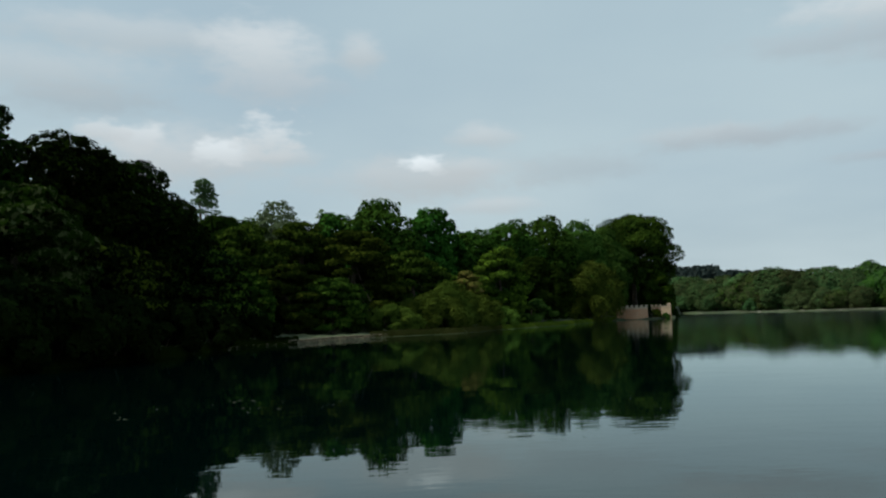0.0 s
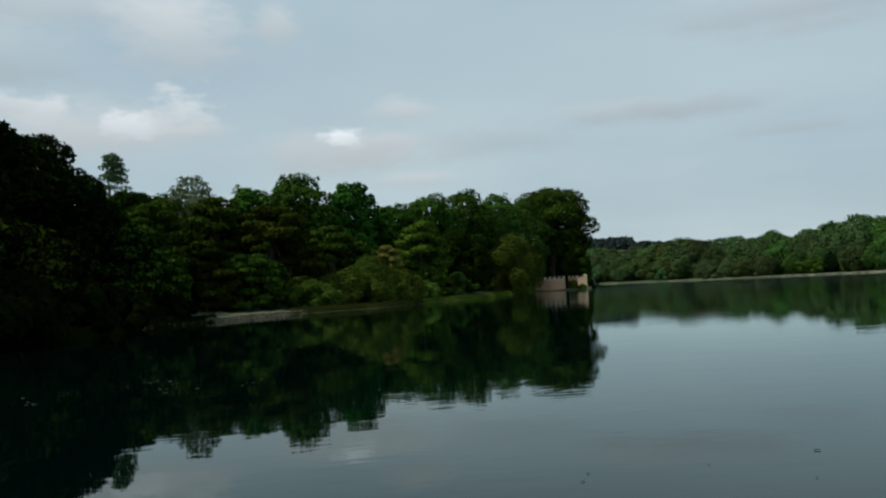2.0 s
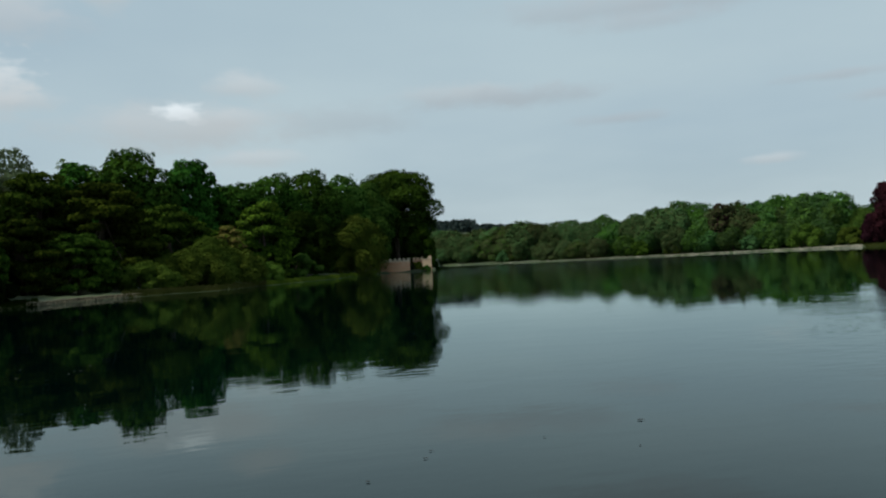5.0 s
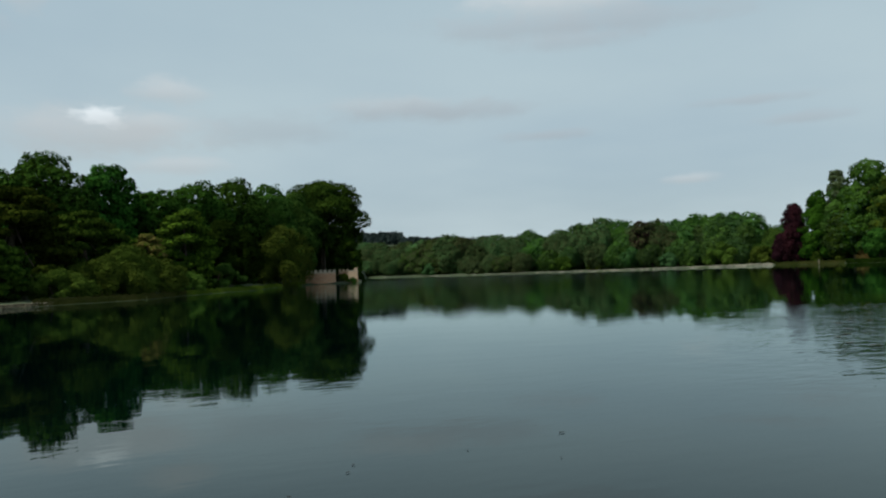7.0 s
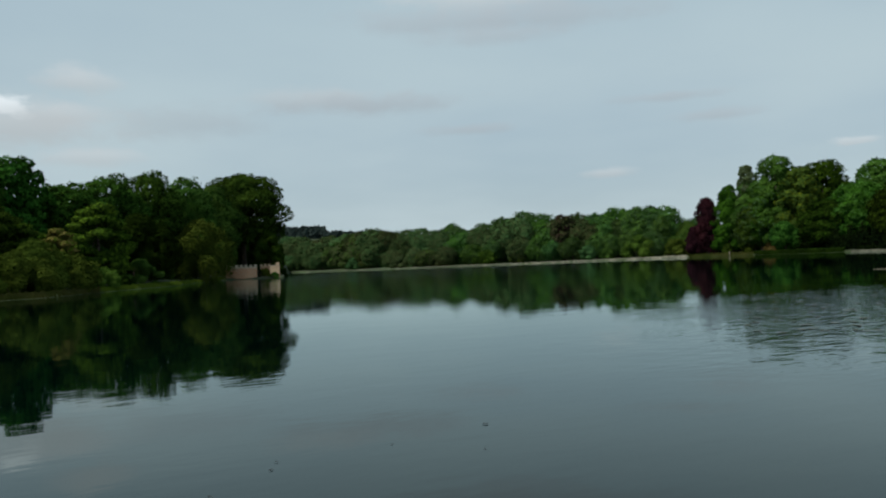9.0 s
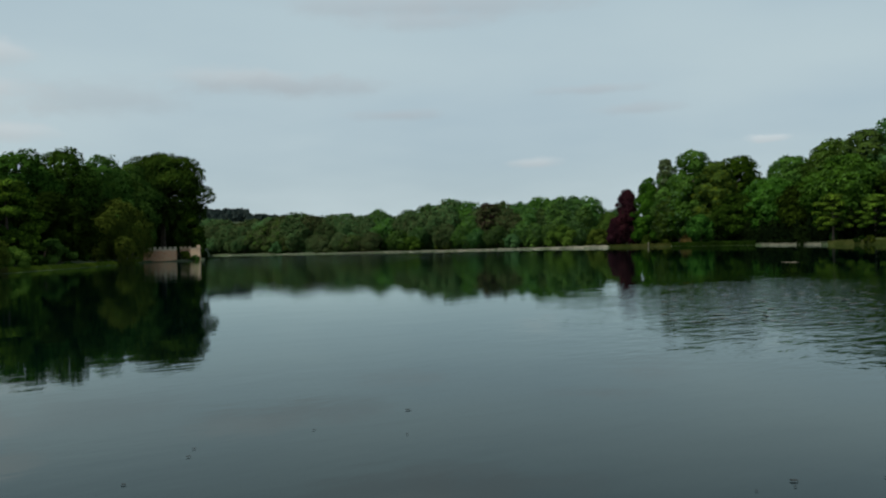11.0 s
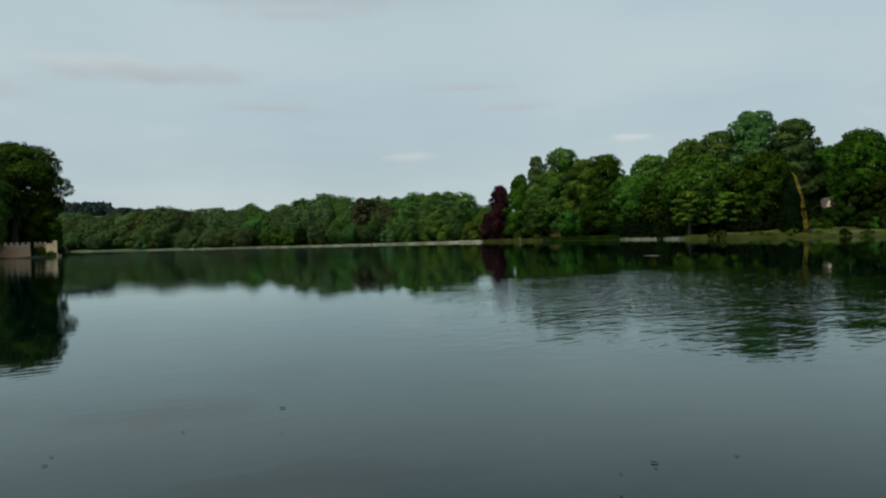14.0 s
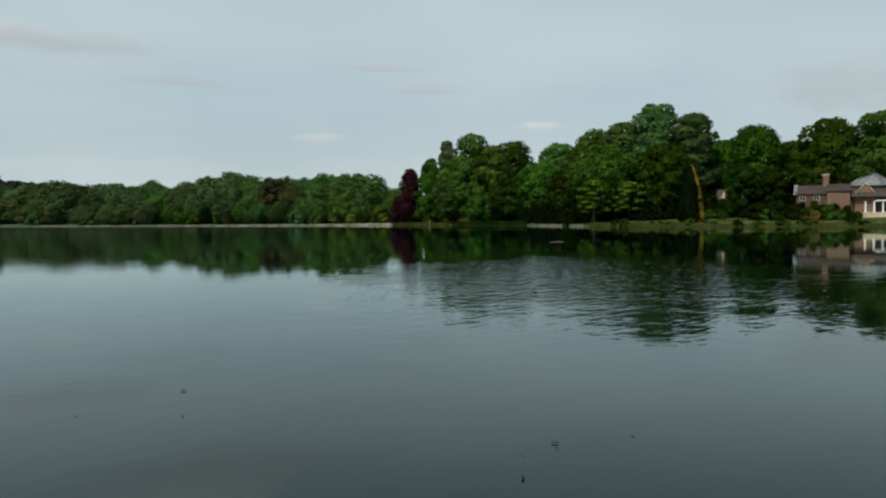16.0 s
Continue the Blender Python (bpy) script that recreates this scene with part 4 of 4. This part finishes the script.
z = np.where(f < 0.55, 0.85 * u, 0.85 + 0.08 * rng.normal(size=16000))
hedge_at = np.stack([-np.sin(np.radians(a)) * d, np.cos(np.radians(a)) * d, z], 1)
hedge_out = np.stack([np.sin(np.radians(a)), -np.cos(np.radians(a)), np.where(f < 0.55, 0.3, 2.0)], 1)
hedge = new("hedge", cards("hedge", hedge_at, hedge_out + 0.5 * rng.normal(size=(16000, 3)), 0.30, rng, [LEAF["deep"]]))
tagged(hedge, "long low clipped green hedge at the water", "hedge")

# low pale wall, post


def shore_wall(low, high, off, thick, z0, z1):
    """Box lengths following the water's edge."""
    out = []
    heads = np.arange(low, high + 0.01, 0.4)
    for a, b in zip(heads[:-1], heads[1:]):
        p = [spot(h, float(shore(h)) + o, 0) for h, o in ((b, off), (a, off), (a, off + thick), (b, off + thick))]
        out.append(([Vector((q.x, q.y, z)) for z in (z0, z1) for q in p], box(0, 1, 0, 1, 0, 1)[1]))
    return out


low_wall = thing("low_wall", (0, 0, 0), "low pale stone wall at the water's edge", "wall")
solid("wall", shore_wall(-57.2, -53.3, -0.1, 0.5, -0.8, 0.36), GRAVEL, low_wall)
solid("coping", shore_wall(-57.2, -53.3, -0.16, 0.62, 0.36, 0.44), GRAVEL, low_wall)
post = thing("mooring_post", spot(-46.3, float(shore(-46.3)) + 0.2, 0), "pale wooden post at the water", "post")
solid("shaft", [box(-0.11, 0.11, -0.11, 0.11, -0.6, 1.25)], WOOD, post, bevel=0.03)
solid("cap", [box(-0.15, 0.15, -0.15, 0.15, 1.25, 1.33)], WOOD, post, bevel=0.02)

# ---- the house ----
G = 2.3
house = thing("house", spot(-73.9, 187, 0.8), "pink rendered country house with slate roofs among trees", "house", turn=-73.7)

house.scale = (0.85, 0.85, 0.87)


def gable(x0, x1, y0, y1, z0, z1, over=0.35, thick=0.16):
    """A pitched roof with its ridge along x."""
    ym = (y0 + y1) / 2
    a = [(y0 - over, z0 - over * (z1 - z0) / (ym - y0)), (ym, z1), (y1 + over, z0 - over * (z1 - z0) / (ym - y0))]
    v = [(x, y, z + up) for x in (x0 - over, x1 + over) for up in (0, thick) for y, z in a]
    f = [(0, 1, 4, 3), (1, 2, 5, 4), (6, 9, 10, 7), (7, 10, 11, 8), (3, 4, 10, 9), (4, 5, 11, 10), (1, 0, 6, 7), (2, 1, 7, 8), (0, 3, 9, 6), (2, 8, 11, 5)]
    return v, f


def gable_end(x0, x1, y, z0, z1):
    return [(x0, y, z0), (x1, y, z0), ((x0 + x1) / 2, y, z1), (x0, y + 0.3, z0), (x1, y + 0.3, z0), ((x0 + x1) / 2, y + 0.3, z1)], \
        [(0, 1, 2), (5, 4, 3), (0, 3, 4, 1), (1, 4, 5, 2), (2, 5, 3, 0)]


solid("wall", [box(-11.0, -4.1, 0, 8, 0.5, 6.9)], RENDERED, house, "dusky pink rendered wall")
# middle block paler than the wings: its sunlight is put into the colour
solid("wall", [box(-4.0, 1.0, -1.2, 8, 0.5, 7.5)], WARM, house, "sunlit buff pink wall")
solid("wall", [box(1.1, 17.8, 0.4, 8, 0.5, 6.6)], RENDERED, house, "dusky pink rendered wall")
solid("roof", [gable(-11.0, -4.1, 0, 8, 6.9, 8.9)], SLATE, house)
solid("roof", [gable(-4.0, 1.0, -1.2, 8, 7.5, 9.1)], SLATE, house)
solid("roof", [gable(1.1, 17.8, 0.4, 8, 6.6, 8.2)], SLATE, house)
solid("gable_wall", [gable_end(2.1, 6.5, -0.4, 6.6, 9.1), box(2.1, 6.5, -0.4, 0.35, 0.5, 6.6)], WARM, house, "pale pink gable wall")
for side in (-1, 1):
    solid("verge_board", [tube([(4.3 + side * 2.6, -0.5, 6.35), (4.3, -0.5, 9.3)], [0.08, 0.08], 5)], STONE, house, "pale verge board")
solid("lean_to_roof", [([(1.3, -1.7, 5.9), (17.6, -1.7, 5.9), (17.6, -0.3, 7.0), (1.3, -0.3, 7.0), (1.3, -1.7, 6.05), (17.6, -1.7, 6.05), (17.6, -0.3, 7.15), (1.3, -0.3, 7.15)],
                        box(0, 1, 0, 1, 0, 1)[1])], SLATE, house, "dark red-brown lean-to roof")
solid("verge", [([(-11.7, -0.6, 6.7), (-10.9, -0.6, 6.7), (-10.9, 3.9, 9.2), (-11.7, 3.9, 9.2), (-11.7, -0.4, 6.5), (-10.9, -0.4, 6.5), (-10.9, 4.1, 9.0), (-11.7, 4.1, 9.0)],
                 box(0, 1, 0, 1, 0, 1)[1])], LEAD, house, "pale weathered roof verge")
chimney = solid("chimney", [box(-5.1, -3.7, 3, 4.4, 6.5, 11.4)], WARM, house, bevel=0.03)
solid("chimney_cap", [box(-5.25, -3.55, 2.85, 4.55, 11.4, 11.65)], STONE, chimney)
for x in (-4.8, -4.0):
    solid("chimney_pot", [tube([(x, 3.7, 11.65), (x, 3.7, 12.1)], [0.17, 0.13], 9)], RENDERED, chimney)
for x, z, w, h in [(-9.6, 5.3, 1.2, 1.1), (-6.4, 5.3, 1.2, 1.1), (-9.6, 3.1, 1.2, 1.4), (-6.4, 3.1, 1.2, 1.4)]:
    window = solid("window", [box(x - w / 2 - 0.1, x + w / 2 + 0.1, -0.05, 0.02, z - 0.1, z), box(x - w / 2 - 0.1, x + w / 2 + 0.1, -0.05, 0.02, z + h, z + h + 0.1),
                              box(x - w / 2 - 0.1, x - w / 2, -0.05, 0.02, z, z + h), box(x + w / 2, x + w / 2 + 0.1, -0.05, 0.02, z, z + h),
                              box(x - 0.04, x + 0.04, -0.05, 0.02, z, z + h)], STONE, house, "pale stone window frame")
    solid("pane", [box(x - w / 2, x + w / 2, -0.02, -0.005, z, z + h)], PANE, window)
# drum with a many-sided glazed roof
eight = [(5.7 + 5.4 * math.cos(a), 8 + 5.4 * math.sin(a)) for a in np.arange(8) * math.pi / 4 + math.pi / 8]
drum = [(x, y, z) for z in (0.5, 8.7) for x, y in eight]
solid("drum", [(drum, [(i, (i + 1) % 8, 8 + (i + 1) % 8, 8 + i) for i in range(8)] + [tuple(range(8, 16))])], RENDERED, house)
cone = [(5.7 + 1.1 * (x - 5.7), 8 + 1.1 * (y - 8), 8.7) for x, y in eight] + [(5.7, 8, 12.7)]
lantern = solid("glazed_roof", [(cone, [(i, (i + 1) % 8, 8) for i in range(8)] + [tuple(range(7, -1, -1))])], LEAD, house, "grey glazed many-sided roof")
for x, y, z in cone[:8]:
    solid("roof_bar", [tube([(x, y, z + 0.05), (5.7, 8, 12.78)], [0.06, 0.04], 5)], LEAD, lantern)
solid("finial", [tube([(5.7, 8, 12.6), (5.7, 8, 13.3)], [0.2, 0.05], 7)], LEAD, lantern)
# white loggia
solid("loggia_floor", [box(3.9, 17.6, -3.4, 0.4, 0.8, G)], STONE, house)
solid("loggia_roof", [box(6.5, 15.7, -3.7, 0.38, 4.8, 5.1)], WHITE, house, bevel=0.03)
for k in range(8):
    x = 4.3 + 1.85 * k
    solid("column", [tube([(x, -3.2, G), (x, -3.2, G + 0.2), (x, -3.2, 4.5), (x, -3.2, 4.8)], [0.3, 0.2, 0.18, 0.28], 12)], WHITE, house, "white painted column")
    if k < 7:
        solid("garden_door", [box(x + 0.4, x + 1.45, 0.28, 0.36, G, 4.5)], PANE, house, "dark glazed garden door")

cottage = thing("cottage", spot(-66.75, 196, 1.0), "small pale cottage half hidden by the garden trees", "house", turn=-66.7)
cottage.scale = (0.8, 0.8, 0.8)
solid("wall", [box(-2.5, 2.5, 0, 5, 1, 6.6)], RENDERED, cottage)
solid("roof", [gable(-2.5, 2.5, 0, 5, 6.6, 9.0)], SLATE, cottage)
solid("dormer_wall", [gable_end(-1.7, 0.1, -0.45, 6.4, 8.6)], STONE, cottage, "pale dormer gable")
frame_of = solid("window", [box(-0.8, 0.8, -0.05, -0.01, 4.8, 6.0)], WHITE, cottage)
solid("pane", [box(-0.7, 0.7, -0.08, -0.052, 4.9, 5.9)], PANE, frame_of)

# ---- afloat: lily pads and drifting leaves ----


def pads(name, low, high, near, far_off, count, size, label, seed):
    rng = np.random.default_rng(seed)
    pieces = []
    for k in range(count):
        a, d = rng.uniform(low, high), rng.uniform(near, far_off)
        s, w0 = size * rng.uniform(0.6, 1.3), rng.uniform(0, 6.28)
        p = spot(a, d, 0.008 + 0.004 * rng.random())
        rim = [(p.x + s * math.cos(w0 + w), p.y + s * math.sin(w0 + w), p.z + 0.012 * rng.random()) for w in np.linspace(0.25, 6.03, 9)]
        pieces.append(([tuple(p)] + rim, [(0, i, i + 1) for i in range(1, 9)]))
    return tagged(new(name, mesh_of(name, *join(pieces), PAD)), label, "lily pads", kind="stuff")


pads("lily_pads", 12, 17, 17.5, 21, 14, 0.045, "dull lily pads on the shaded water", 3)
pads("lily_pads", 7.5, 9.5, 18, 19.4, 4, 0.045, "dull lily pads on the shaded water", 8)
pads("lily_pads", 20, 23, 18, 20, 6, 0.045, "dull lily pads on the shaded water", 9)
# added discs that stand in for flecks of the ripples
pads("lily_pads", -66, -47, 19, 36, 160, 0.10, "small dull discs standing in for ripple flecks on the ruffled water", 4)


def drift(az, d, length, seed):
    """A wet curled leaf with a bit of twig, afloat."""
    rng = np.random.default_rng(seed)
    ob = thing("drifting_leaf", spot(az, d, 0.006), "dark wet leaf drifting on the open water", "leaf", "drifting leaves", turn=az + rng.uniform(-50, 50))
    k = np.linspace(0, 1, 6)
    half = 0.34 * length * np.sin(np.pi * (0.06 + 0.88 * k))
    verts = [((f - 0.5) * length, side * h, 0.05 * length * (1 - math.cos(2.2 * (f - 0.4))) + 0.10 * length * abs(side)) for f, h in zip(k, half) for side in (-1, 0, 1)]
    faces = [(3 * i + j, 3 * i + 3 + j, 3 * i + 4 + j, 3 * i + 1 + j) for i in range(5) for j in range(2)]
    part("blade", mesh_of("blade", verts, faces, WET, True), ob)
    part("stalk", mesh_of("stalk", *tube([(0.45 * length, 0, 0.02 * length), (0.7 * length, 0.05 * length, 0.06 * length), (0.85 * length, 0.02 * length, 0.10 * length)],
                                         [0.02 * length, 0.015 * length, 0.01 * length], 5), BARK, True), ob)


for k, (az, d, length) in enumerate([(-29.1, 9.3, 0.13), (-29.0, 8.1, 0.06), (-13.9, 7.8, 0.09), (-22.4, 8.5, 0.06), (-9.75, 7.1, 0.09), (-55.2, 6.75, 0.12),
                                     (-55.3, 6.6, 0.06), (-52.9, 6.4, 0.05), (-60.6, 7.1, 0.07), (-14.3, 8.1, 0.07)]):
    drift(az, d, 0.5 * length, 40 + k)
snag = thing("snag", spot(-52.9, 5.8, 0), "dark twig end standing out of the water", "twig")
part("twig", mesh_of("twig", *tube([(0, 0, -0.12), (0.006, 0, 0.012), (-0.004, 0.004, 0.028)], [0.012, 0.011, 0.006], 7), WET, True), snag)
part("stub", mesh_of("stub", *tube([(0.004, 0, 0.008), (0.02, 0.004, 0.014)], [0.006, 0.003], 6), WET, True), snag)
log = thing("floating_branch", spot(-55.35, 64.6, 0.0), "pale bleached branch floating on the dark water", "branch", turn=-55)
part("limb", mesh_of("limb", *tube([(-0.62, 0, 0.0), (-0.2, 0.05, 0.012), (0.3, 0.0, 0.01), (0.62, 0.06, 0.0)], [0.008, 0.014, 0.014, 0.006], 7), WOOD, True), log)
part("side_shoot", mesh_of("side_shoot", *tube([(0.1, 0, 0.01), (0.35, -0.12, 0.05)], [0.015, 0.008], 6), WOOD, True), log)
